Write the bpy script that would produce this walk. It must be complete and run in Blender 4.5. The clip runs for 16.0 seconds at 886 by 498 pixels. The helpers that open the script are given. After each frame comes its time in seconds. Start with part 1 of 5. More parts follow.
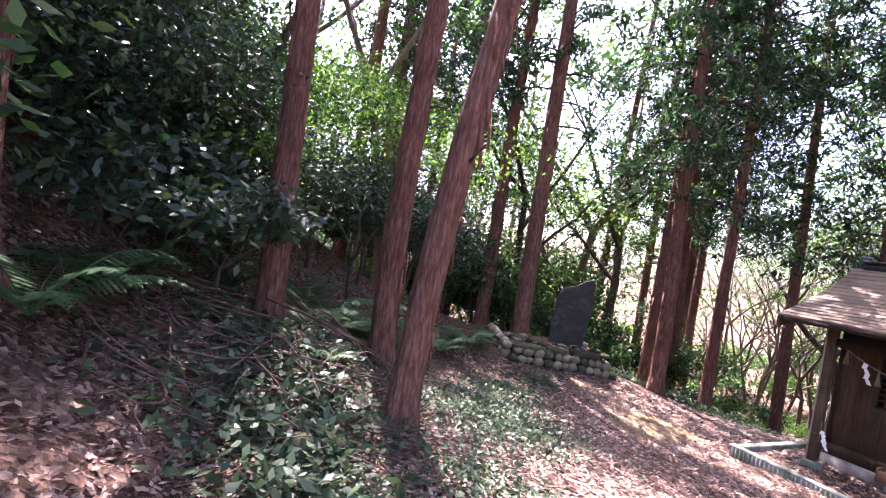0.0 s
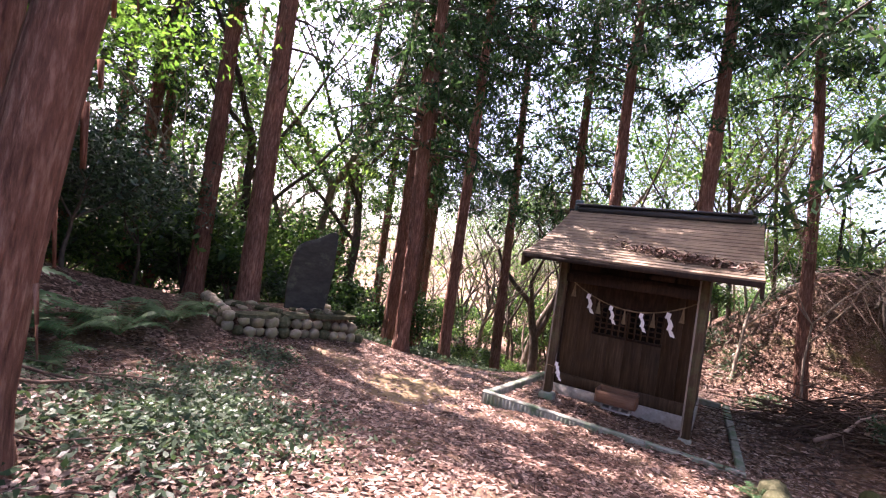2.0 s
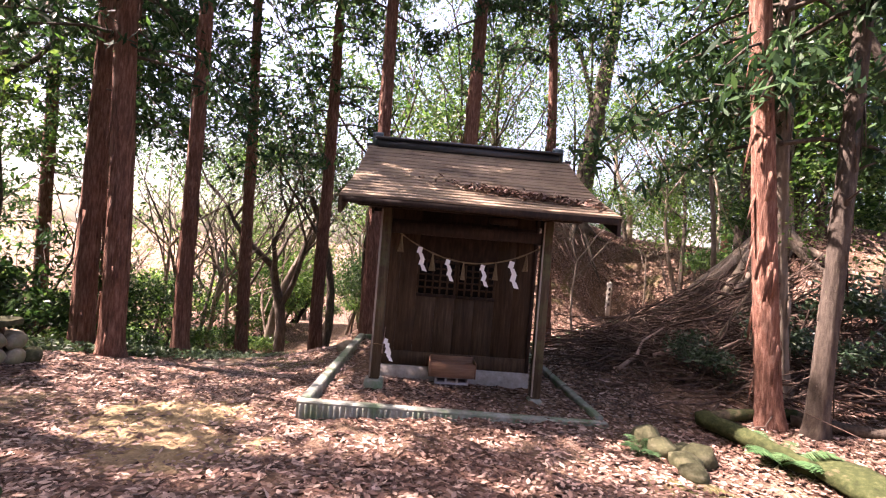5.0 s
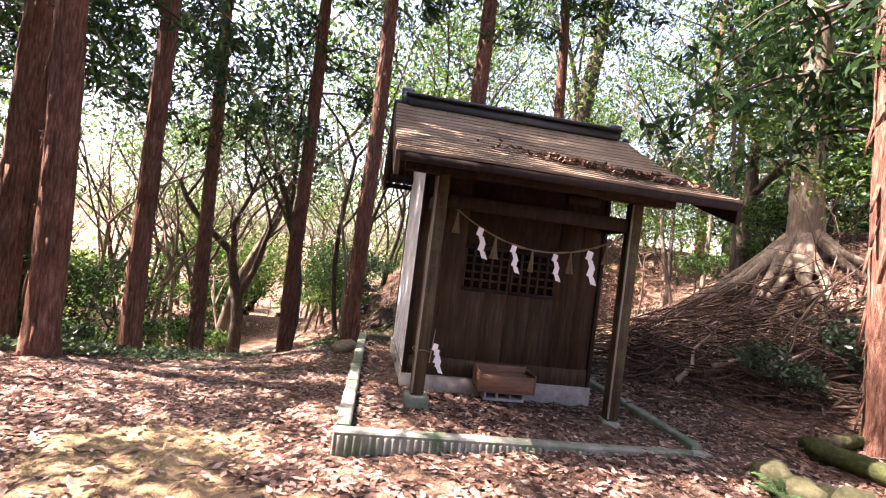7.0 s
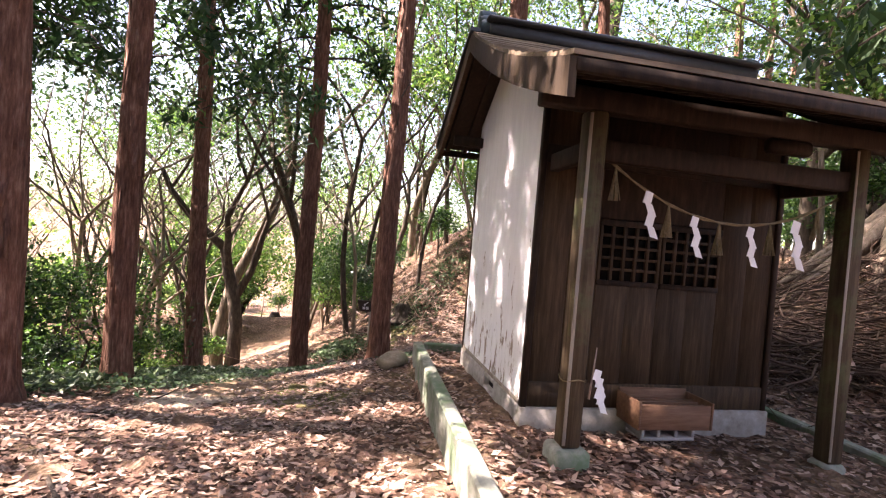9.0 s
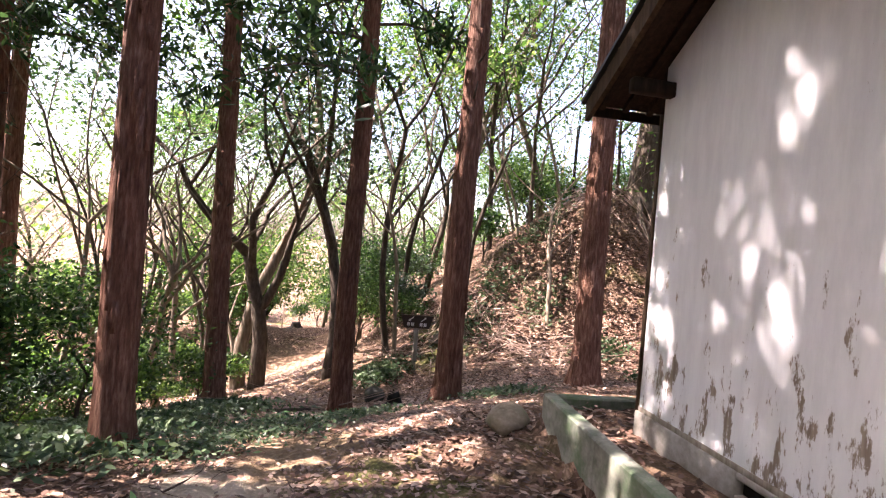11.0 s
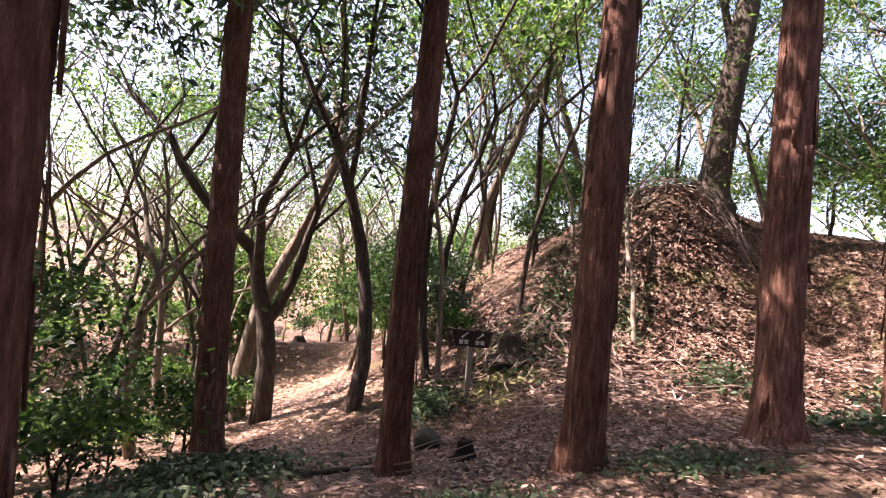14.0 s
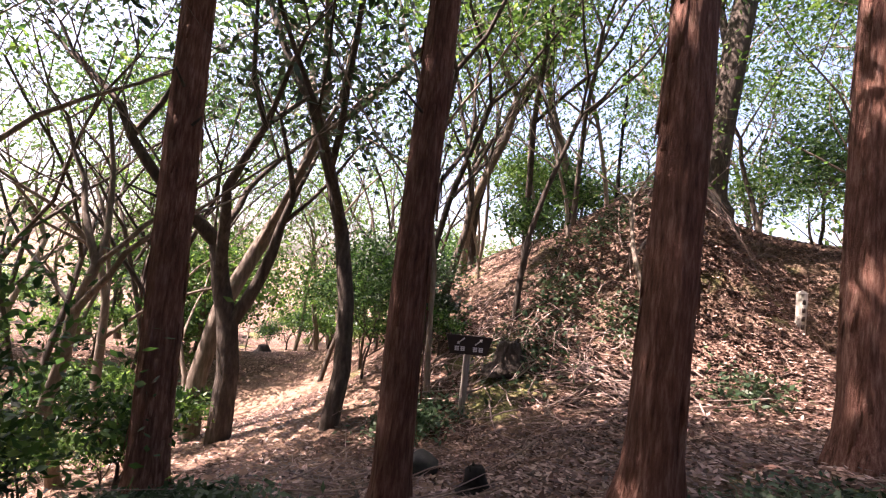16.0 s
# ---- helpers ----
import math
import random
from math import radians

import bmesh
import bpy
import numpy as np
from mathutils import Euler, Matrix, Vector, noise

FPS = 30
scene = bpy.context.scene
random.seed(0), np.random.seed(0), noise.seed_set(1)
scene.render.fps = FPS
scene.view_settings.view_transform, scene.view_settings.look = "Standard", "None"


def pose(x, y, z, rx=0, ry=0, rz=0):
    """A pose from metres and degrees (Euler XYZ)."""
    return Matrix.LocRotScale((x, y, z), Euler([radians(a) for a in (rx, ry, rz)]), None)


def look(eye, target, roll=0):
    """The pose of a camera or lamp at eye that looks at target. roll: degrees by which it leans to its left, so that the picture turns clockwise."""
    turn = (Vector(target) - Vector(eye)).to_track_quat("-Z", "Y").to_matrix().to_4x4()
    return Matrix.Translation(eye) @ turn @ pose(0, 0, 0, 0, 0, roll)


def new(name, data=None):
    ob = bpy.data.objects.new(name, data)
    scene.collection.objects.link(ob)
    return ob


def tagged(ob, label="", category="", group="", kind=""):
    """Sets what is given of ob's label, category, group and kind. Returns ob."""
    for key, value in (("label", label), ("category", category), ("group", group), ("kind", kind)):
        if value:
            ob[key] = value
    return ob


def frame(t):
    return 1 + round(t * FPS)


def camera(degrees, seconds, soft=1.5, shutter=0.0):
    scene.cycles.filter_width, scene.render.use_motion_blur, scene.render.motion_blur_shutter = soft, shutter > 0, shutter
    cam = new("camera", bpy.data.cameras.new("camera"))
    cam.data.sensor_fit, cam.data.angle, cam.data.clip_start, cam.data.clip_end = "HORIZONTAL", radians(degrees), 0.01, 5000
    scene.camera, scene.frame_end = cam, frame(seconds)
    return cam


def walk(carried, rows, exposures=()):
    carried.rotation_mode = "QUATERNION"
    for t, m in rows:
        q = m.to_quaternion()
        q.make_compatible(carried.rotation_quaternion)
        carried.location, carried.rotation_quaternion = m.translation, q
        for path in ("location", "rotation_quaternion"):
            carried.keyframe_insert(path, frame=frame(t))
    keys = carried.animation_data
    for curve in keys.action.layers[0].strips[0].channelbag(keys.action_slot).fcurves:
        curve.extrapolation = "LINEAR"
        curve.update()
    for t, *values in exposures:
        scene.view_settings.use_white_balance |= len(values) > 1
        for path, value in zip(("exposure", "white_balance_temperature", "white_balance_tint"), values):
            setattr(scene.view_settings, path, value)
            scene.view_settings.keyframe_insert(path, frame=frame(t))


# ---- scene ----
cam = camera(86.0, 16.0, 1.2)
PATH = [
    (0, (-0.84, -0.711, 2.14), (-0.814, 1.288, 2.119), 9.6),
    (0.5, (-0.747, -0.378, 2.038), (-0.583, 1.616, 2.038), 9.8),
    (1, (-0.662, 0.081, 1.908), (-0.254, 2.039, 1.928), 10.1),
    (1.5, (-0.537, 0.473, 1.827), (0.206, 2.33, 1.855), 9.4),
    (2, (-0.367, 0.862, 1.712), (0.688, 2.56, 1.753), 8.4),
    (2.5, (-0.218, 1.205, 1.666), (1.129, 2.681, 1.719), 7.8),
    (3, (-0.121, 1.576, 1.652), (1.406, 2.867, 1.701), 7.0),
    (3.5, (-0.094, 1.965, 1.64), (1.494, 3.181, 1.679), 6.6),
    (4, (0.023, 2.31, 1.615), (1.691, 3.413, 1.639), 5.7),
    (4.5, (0.103, 2.667, 1.563), (1.855, 3.63, 1.579), 4.7),
    (5, (0.24, 2.975, 1.514), (2.066, 3.79, 1.519), 4.7),
    (5.2, (0.289, 3.12, 1.5), (2.129, 3.903, 1.503), 4.8),
    (7.3, (1.03, 4.535, 1.284), (2.946, 5.109, 1.294), 6.5),
    (7.5, (1.125, 4.658, 1.287), (3.048, 5.206, 1.291), 5.7),
    (8, (1.38, 4.989, 1.247), (3.312, 5.506, 1.238), 5.4),
    (8.5, (1.631, 5.342, 1.166), (3.56, 5.871, 1.159), 5.6),
    (9, (1.924, 5.645, 1.148), (3.849, 6.186, 1.121), 4.8),
    (9.5, (2.228, 6.001, 1.131), (4.145, 6.571, 1.096), 4.5),
    (10, (2.559, 6.314, 1.108), (4.471, 6.899, 1.076), 4.5),
    (10.2, (2.702, 6.43, 1.118), (4.613, 7.017, 1.09), 4.4),
    (12.3, (4.029, 7.842, 0.901), (5.934, 8.452, 0.939), 5.8),
    (12.5, (4.162, 7.925, 0.905), (6.065, 8.538, 0.948), 5.6),
    (13, (4.518, 8.263, 0.885), (6.418, 8.886, 0.928), 5.5),
    (13.5, (4.828, 8.519, 0.806), (6.733, 9.127, 0.855), 5.3),
    (14, (5.06, 8.706, 0.653), (6.972, 9.29, 0.706), 5.4),
    (14.5, (5.245, 8.886, 0.573), (7.17, 9.427, 0.625), 5.5),
    (15, (5.454, 9.104, 0.527), (7.385, 9.622, 0.586), 6.0),
    (15.5, (5.642, 9.215, 0.422), (7.58, 9.701, 0.507), 6.2),
    (16, (5.895, 9.331, 0.37), (7.838, 9.792, 0.486), 6.4),
]
EXPOSURES = [(0.0, 3.5, 5900, 40), (2.0, 3.12, 6350, 38), (5.0, 3.08, 6800, 37), (8.0, 3.5, 6900, 31), (10.2, 3.45, 6700, 28), (13.0, 2.95, 6600, 34), (16.0, 2.85, 6600, 35)]
walk(cam, [(t, look(eye, target, roll)) for t, eye, target, roll in PATH], EXPOSURES)

# ---- light ----
SUN_AZ, SUN_EL = 14.0, 56.0          # degrees: from +y towards -x, above the horizon
world = bpy.data.worlds.new("world")
scene.world = world
world.use_nodes = True
wn, wl = world.node_tree.nodes, world.node_tree.links
sky = wn.new("ShaderNodeTexSky")
sky.sky_type, sky.sun_disc = "NISHITA", False
sky.sun_elevation, sky.sun_rotation = radians(SUN_EL), radians(-SUN_AZ)
sky.dust_density, sky.ozone_density = 3.5, 0.7
wn["Background"].inputs["Strength"].default_value = 0.085
wl.new(sky.outputs["Color"], wn["Background"].inputs["Color"])
sun = new("sun", bpy.data.lights.new("sun", "SUN"))
sun.data.energy, sun.data.angle, sun.data.color = 5.0, radians(0.6), (1.0, 0.93, 0.82)
az, el = radians(SUN_AZ), radians(SUN_EL)
SUN_DIR = Vector((-math.sin(az) * math.cos(el), math.cos(az) * math.cos(el), math.sin(el)))
sun.matrix_world = look(SUN_DIR * 60, (0, 0, 0))

rng = np.random.default_rng(7)


# ---- materials ----
def material(name, rough=0.8, spec=0.3):
    m = bpy.data.materials.new(name)
    m.use_nodes = True
    b = m.node_tree.nodes["Principled BSDF"]
    b.inputs["Roughness"].default_value = rough
    b.inputs["Specular IOR Level"].default_value = spec
    return m, m.node_tree.nodes, m.node_tree.links, b


def noise_tex(n, l, vec, scale, detail=4.0, rough=0.55):
    t = n.new("ShaderNodeTexNoise")
    t.inputs["Scale"].default_value, t.inputs["Detail"].default_value, t.inputs["Roughness"].default_value = scale, detail, rough
    if vec is not None:
        l.new(vec, t.inputs["Vector"])
    return t.outputs["Fac"]


def ramp(n, l, fac, stops):
    r = n.new("ShaderNodeValToRGB")
    while len(r.color_ramp.elements) < len(stops):
        r.color_ramp.elements.new(0.5)
    for e, (p, c) in zip(r.color_ramp.elements, stops):
        e.position, e.color = p, (*c, 1)
    l.new(fac, r.inputs["Fac"])
    return r.outputs["Color"]


def mix(n, l, fac, a, b, kind="MIX"):
    x = n.new("ShaderNodeMix")
    x.data_type, x.blend_type = "RGBA", kind
    if isinstance(fac, float):
        x.inputs[0].default_value = fac
    else:
        l.new(fac, x.inputs[0])
    for v, i in ((a, 6), (b, 7)):
        if isinstance(v, tuple):
            x.inputs[i].default_value = (*v, 1)
        else:
            l.new(v, x.inputs[i])
    return x.outputs[2]


def mapped(n, l, scale=(1, 1, 1), coord="Object"):
    tc, mp = n.new("ShaderNodeTexCoord"), n.new("ShaderNodeMapping")
    mp.inputs["Scale"].default_value = scale
    l.new(tc.outputs[coord], mp.inputs["Vector"])
    return mp.outputs["Vector"]


def bump(n, l, b, height, strength=0.5, dist=0.02):
    k = n.new("ShaderNodeBump")
    k.inputs["Strength"].default_value, k.inputs["Distance"].default_value = strength, dist
    l.new(height, k.inputs["Height"])
    l.new(k.outputs["Normal"], b.inputs["Normal"])


def step(n, l, fac, lo, hi):
    m = n.new("ShaderNodeMapRange")
    m.inputs["From Min"].default_value, m.inputs["From Max"].default_value = lo, hi
    l.new(fac, m.inputs["Value"])
    return m.outputs["Result"]


def grained(name, dark, mid, light, stretch, scale=6.0, rough=0.8, spec=0.2, relief=0.6, dist=0.02, stain=None, amount=(0.55, 0.7), vary=0.0):
    """Grain along one axis, a broad tone change and, if given, stains of another colour."""
    m, n, l, b = material(name, rough, spec)
    v = mapped(n, l, stretch)
    fine = noise_tex(n, l, v, scale, 6.0, 0.65)
    broad = noise_tex(n, l, mapped(n, l), 1.7, 3.0)
    c = ramp(n, l, fine, [(0.25, dark), (0.5, mid), (0.75, light)])
    c = mix(n, l, step(n, l, broad, 0.35, 0.7), c, mix(n, l, 0.5, c, dark), "MIX")
    if stain:
        c = mix(n, l, step(n, l, noise_tex(n, l, mapped(n, l), 2.6, 6.0, 0.7), *amount), c, stain)
    if vary:
        hs, oi = n.new("ShaderNodeHueSaturation"), n.new("ShaderNodeObjectInfo")
        mr = n.new("ShaderNodeMapRange")
        mr.inputs["To Min"].default_value, mr.inputs["To Max"].default_value = 1 - vary, 1 + vary
        l.new(oi.outputs["Random"], mr.inputs["Value"])
        l.new(mr.outputs["Result"], hs.inputs["Value"])
        l.new(c, hs.inputs["Color"])
        c = hs.outputs["Color"]
    l.new(c, b.inputs["Base Color"])
    bump(n, l, b, fine, relief, dist)
    return m


def leafy(name, dark, mid, light, passing=0.45, gloss=0.25):
    """Thin leaves, each of its own tone, that let light through."""
    m = bpy.data.materials.new(name)
    m.use_nodes = True
    n, l = m.node_tree.nodes, m.node_tree.links
    b = n["Principled BSDF"]
    geo = n.new("ShaderNodeNewGeometry")
    c = ramp(n, l, geo.outputs["Random Per Island"], [(0.0, dark), (0.55, mid), (1.0, light)])
    b.inputs["Roughness"].default_value, b.inputs["Specular IOR Level"].default_value = 0.42, gloss
    l.new(c, b.inputs["Base Color"])
    if passing:
        tr, mx = n.new("ShaderNodeBsdfTranslucent"), n.new("ShaderNodeMixShader")
        warm = mix(n, l, 0.35, c, mix(n, l, 1.0, c, (1.6, 1.9, 0.7), "MULTIPLY"))
        l.new(warm, tr.inputs["Color"])
        mx.inputs[0].default_value = passing
        l.new(b.outputs[0], mx.inputs[1])
        l.new(tr.outputs[0], mx.inputs[2])
        l.new(mx.outputs[0], n["Material Output"].inputs["Surface"])
    return m


PATCHES = [((3.2, 6.9), 0.85, (0.36, 0.28, 0.14)), ((2.65, 6.1), 0.6, (0.33, 0.25, 0.13)), ((5.6, 9.05), 0.5, (0.55, 0.48, 0.38)), ((6.4, 9.0), 0.7, (0.27, 0.19, 0.12)), ((10.2, 11.6), 1.6, (0.30, 0.19, 0.13)), ((13.0, 13.4), 1.8, (0.30, 0.19, 0.13)), ((16.5, 16.2), 2.0, (0.30, 0.19, 0.13)), ((2.5, 7.9), 0.6, (0.22, 0.17, 0.10))]


def soil():
    m, n, l, b = material("forest_floor", 0.95, 0.1)
    v = mapped(n, l)
    vor = n.new("ShaderNodeTexVoronoi")
    vor.inputs["Scale"].default_value = 30.0
    l.new(mix(n, l, 0.12, v, noise_vec(n, l, v, 9.0)), vor.inputs["Vector"])
    sep = n.new("ShaderNodeSeparateColor")
    l.new(vor.outputs["Color"], sep.inputs["Color"])
    c = ramp(n, l, sep.outputs[0], [(0.0, (0.03, 0.018, 0.012)), (0.4, (0.08, 0.046, 0.032)), (0.75, (0.16, 0.098, 0.07)), (1.0, (0.32, 0.23, 0.175))])
    earth = ramp(n, l, noise_tex(n, l, v, 30.0, 6.0, 0.7), [(0.3, (0.07, 0.045, 0.03)), (0.7, (0.20, 0.14, 0.09))])
    c = mix(n, l, step(n, l, noise_tex(n, l, v, 0.9, 5.0, 0.65), 0.50, 0.66), c, earth)
    moss = ramp(n, l, noise_tex(n, l, v, 40.0, 4.0), [(0.3, (0.05, 0.055, 0.02)), (0.7, (0.17, 0.16, 0.06))])
    c = mix(n, l, step(n, l, noise_tex(n, l, v, 0.55, 4.0, 0.6), 0.60, 0.70), c, moss)
    for (px, py), rad, tone in PATCHES:                      # trodden earth with a shape of its own
        sub, ln = n.new("ShaderNodeVectorMath"), n.new("ShaderNodeVectorMath")
        sub.operation, ln.operation = "SUBTRACT", "LENGTH"
        l.new(mapped(n, l, (1, 1, 0)), sub.inputs[0])
        sub.inputs[1].default_value = (px, py, 0)
        l.new(sub.outputs[0], ln.inputs[0])
        ad = n.new("ShaderNodeMath")
        ad.operation = "MULTIPLY_ADD"
        l.new(noise_tex(n, l, v, 2.2, 5.0, 0.7), ad.inputs[0])
        ad.inputs[1].default_value = -1.6 * rad
        l.new(ln.outputs["Value"], ad.inputs[2])
        c = mix(n, l, step(n, l, ad.outputs[0], 0.25 * rad, -0.15 * rad), c, mix(n, l, 0.45, earth, tone))
    l.new(c, b.inputs["Base Color"])
    bump(n, l, b, vor.outputs["Distance"], 0.7, 0.03)
    return m


def noise_vec(n, l, v, scale):
    t = n.new("ShaderNodeTexNoise")
    t.inputs["Scale"].default_value, t.inputs["Detail"].default_value = scale, 3.0
    l.new(v, t.inputs["Vector"])
    return t.outputs["Color"]


def plaster():
    m, n, l, b = material("white_boards", 0.6, 0.3)
    v = mapped(n, l)
    tall = mapped(n, l, (5, 5, 0.9))
    c = ramp(n, l, noise_tex(n, l, tall, 3.0, 6.0, 0.7), [(0.3, (0.70, 0.71, 0.725)), (0.6, (0.80, 0.81, 0.82))])
    sep = n.new("ShaderNodeSeparateXYZ")
    l.new(v, sep.inputs[0])
    low = step(n, l, sep.outputs["Z"], 1.7, 0.15)           # peeling is worst near the wet foot of the wall
    add = n.new("ShaderNodeMath")
    add.operation = "MULTIPLY_ADD"
    l.new(low, add.inputs[0])
    add.inputs[1].default_value = 0.19
    l.new(noise_tex(n, l, mapped(n, l, (7, 7, 2.2)), 1.6, 8.0, 0.72), add.inputs[2])
    peel = step(n, l, add.outputs[0], 0.70, 0.74)
    wood = ramp(n, l, noise_tex(n, l, mapped(n, l, (20, 20, 1.5)), 2.0, 5.0), [(0.3, (0.16, 0.12, 0.09)), (0.7, (0.36, 0.30, 0.24))])
    c = mix(n, l, peel, c, wood)
    l.new(c, b.inputs["Base Color"])
    bump(n, l, b, add.outputs[0], 0.25, 0.01)
    return m


def plain(name, colour, rough=0.6, spec=0.3, metal=0.0, vary=0.25, scale=14.0):
    m, n, l, b = material(name, rough, spec)
    c = mix(n, l, step(n, l, noise_tex(n, l, mapped(n, l), scale, 5.0, 0.65), 0.3, 0.75), tuple(a * (1 - vary) for a in colour), tuple(min(1, a * (1 + vary)) for a in colour))
    l.new(c, b.inputs["Base Color"])
    b.inputs["Metallic"].default_value = metal
    bump(n, l, b, noise_tex(n, l, mapped(n, l), scale * 4, 4.0), 0.2, 0.005)
    return m


SOIL = soil()
BARK_RED = grained("cedar_bark", (0.045, 0.021, 0.015), (0.20, 0.096, 0.066), (0.42, 0.255, 0.185), (11, 11, 1.7), 3.2, 0.9, 0.15, 1.0, 0.05, (0.17, 0.15, 0.12), (0.62, 0.8), 0.16)
BARK_DARK = grained("dark_bark", (0.025, 0.02, 0.016), (0.07, 0.055, 0.042), (0.14, 0.115, 0.09), (5, 5, 1.4), 4.0, 0.9, 0.15, 0.8, 0.03, (0.12, 0.14, 0.07), (0.62, 0.8), 0.2)
BARK_PALE = grained("pale_bark", (0.085, 0.065, 0.045), (0.19, 0.15, 0.11), (0.34, 0.285, 0.22), (6, 6, 1.2), 4.0, 0.85, 0.2, 0.6, 0.02, (0.16, 0.18, 0.10), (0.6, 0.75), 0.25)
LEAF_BROAD = leafy("broad_leaves", (0.012, 0.034, 0.013), (0.034, 0.078, 0.024), (0.085, 0.15, 0.04))
LEAF_LIGHT = leafy("light_leaves", (0.03, 0.07, 0.016), (0.07, 0.135, 0.03), (0.15, 0.22, 0.06), 0.5)
LEAF_MAPLE = leafy("maple_leaves", (0.05, 0.11, 0.018), (0.085, 0.18, 0.028), (0.15, 0.25, 0.05), 0.55, 0.15)
LEAF_CEDAR = leafy("cedar_needles", (0.012, 0.032, 0.016), (0.026, 0.058, 0.025), (0.05, 0.095, 0.038), 0.28, 0.12)
LEAF_DARK = leafy("dark_evergreen_leaves", (0.010, 0.026, 0.012), (0.022, 0.05, 0.022), (0.05, 0.09, 0.04), 0.25, 0.5)
LEAF_DEAD = leafy("dead_leaves", (0.04, 0.021, 0.015), (0.15, 0.085, 0.062), (0.44, 0.32, 0.25), 0.0, 0.2)
# paler than near bark: bright haze is put into the twig colour
LEAF_BARE_HAZY = leafy("hazed_bare_far_twigs", (0.26, 0.20, 0.16), (0.42, 0.33, 0.28), (0.58, 0.48, 0.42), 0.35)
FERN = leafy("fern_green", (0.03, 0.075, 0.03), (0.06, 0.13, 0.05), (0.11, 0.19, 0.08), 0.35)
COVER = leafy("ground_cover_green", (0.02, 0.045, 0.02), (0.05, 0.085, 0.04), (0.11, 0.15, 0.08), 0.25)
TWIG = grained("dry_twig", (0.045, 0.03, 0.023), (0.10, 0.068, 0.052), (0.21, 0.155, 0.12), (3, 3, 3), 6.0, 0.9, 0.1, 0.3, 0.01, None, (0, 1), 0.3)
TWIG_PALE = grained("bleached_branch", (0.16, 0.11, 0.085), (0.30, 0.22, 0.18), (0.45, 0.36, 0.30), (4, 4, 4), 5.0, 0.85, 0.2, 0.4, 0.01)
WOOD = grained("weathered_brown_wood", (0.018, 0.011, 0.006), (0.052, 0.032, 0.018), (0.10, 0.065, 0.036), (16, 16, 1.2), 2.4, 0.75, 0.2, 0.35, 0.008, (0.035, 0.026, 0.018), (0.55, 0.75), 0.15)
# dark timber; over the lattice and under the roof boards it stands in for shade
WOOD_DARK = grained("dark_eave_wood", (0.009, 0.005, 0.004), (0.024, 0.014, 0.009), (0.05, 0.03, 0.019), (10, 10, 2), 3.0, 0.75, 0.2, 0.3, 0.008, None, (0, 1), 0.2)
WOOD_POST = grained("mossy_post_wood", (0.03, 0.02, 0.012), (0.078, 0.054, 0.032), (0.14, 0.105, 0.066), (18, 18, 1.0), 2.2, 0.8, 0.2, 0.4, 0.008, (0.09, 0.10, 0.045), (0.5, 0.68))
WOOD_GREY = grained("grey_edge_wood", (0.16, 0.13, 0.10), (0.30, 0.26, 0.21), (0.44, 0.40, 0.34), (18, 18, 1.0), 2.2, 0.8, 0.2, 0.4, 0.006)
ROOF = grained("weathered_roof_board", (0.085, 0.06, 0.038), (0.19, 0.14, 0.09), (0.31, 0.245, 0.17), (1.2, 14, 14), 2.2, 0.75, 0.25, 0.4, 0.008, (0.055, 0.04, 0.028), (0.5, 0.72), 0.14)
BLACK = plain("black_ridge_metal", (0.02, 0.02, 0.021), 0.45, 0.5, 0.0, 0.4)
ORNAMENT = plain("patinated_ridge_end", (0.045, 0.07, 0.075), 0.4, 0.5, 0.3, 0.4)
PLASTER = plaster()
CONCRETE = grained("mossy_concrete", (0.11, 0.12, 0.095), (0.24, 0.25, 0.205), (0.38, 0.38, 0.34), (2, 2, 2), 6.0, 0.9, 0.2, 0.4, 0.006, (0.10, 0.15, 0.085), (0.46, 0.62))
CONCRETE_BASE = grained("pale_foundation_concrete", (0.20, 0.18, 0.155), (0.31, 0.29, 0.26), (0.42, 0.40, 0.37), (3, 3, 3), 6.0, 0.9, 0.2, 0.3, 0.005, (0.17, 0.15, 0.12), (0.55, 0.7))
BLOCK = grained("grey_block", (0.30, 0.28, 0.26), (0.42, 0.40, 0.38), (0.55, 0.53, 0.50), (8, 8, 8), 9.0, 0.95, 0.1, 0.5, 0.004)
BOX = grained("reddish_box_wood", (0.10, 0.05, 0.03), (0.20, 0.105, 0.062), (0.30, 0.17, 0.105), (2, 16, 16), 2.5, 0.7, 0.25, 0.3, 0.005)
STONE = grained("field_stone", (0.15, 0.12, 0.08), (0.30, 0.245, 0.17), (0.46, 0.39, 0.29), (3, 3, 3), 4.0, 0.9, 0.2, 0.5, 0.02, (0.13, 0.14, 0.06), (0.5, 0.68), 0.3)
STONE_MOSS = grained("mossy_stone", (0.03, 0.033, 0.018), (0.08, 0.08, 0.042), (0.17, 0.16, 0.10), (3, 3, 3), 5.0, 0.95, 0.1, 0.6, 0.02, (0.24, 0.22, 0.17), (0.6, 0.78), 0.2)
STELE = grained("dark_slate", (0.018, 0.018, 0.015), (0.04, 0.039, 0.032), (0.07, 0.068, 0.055), (2, 2, 4), 3.0, 0.75, 0.25, 0.4, 0.02, (0.11, 0.115, 0.075), (0.56, 0.74))
LOG = grained("mossy_log", (0.014, 0.018, 0.008), (0.034, 0.042, 0.015), (0.075, 0.08, 0.034), (4, 4, 4), 5.0, 0.95, 0.1, 0.6, 0.02, (0.14, 0.10, 0.07), (0.55, 0.7))
PAPER = plain("white_paper", (0.82, 0.82, 0.82), 0.7, 0.2, 0.0, 0.06)
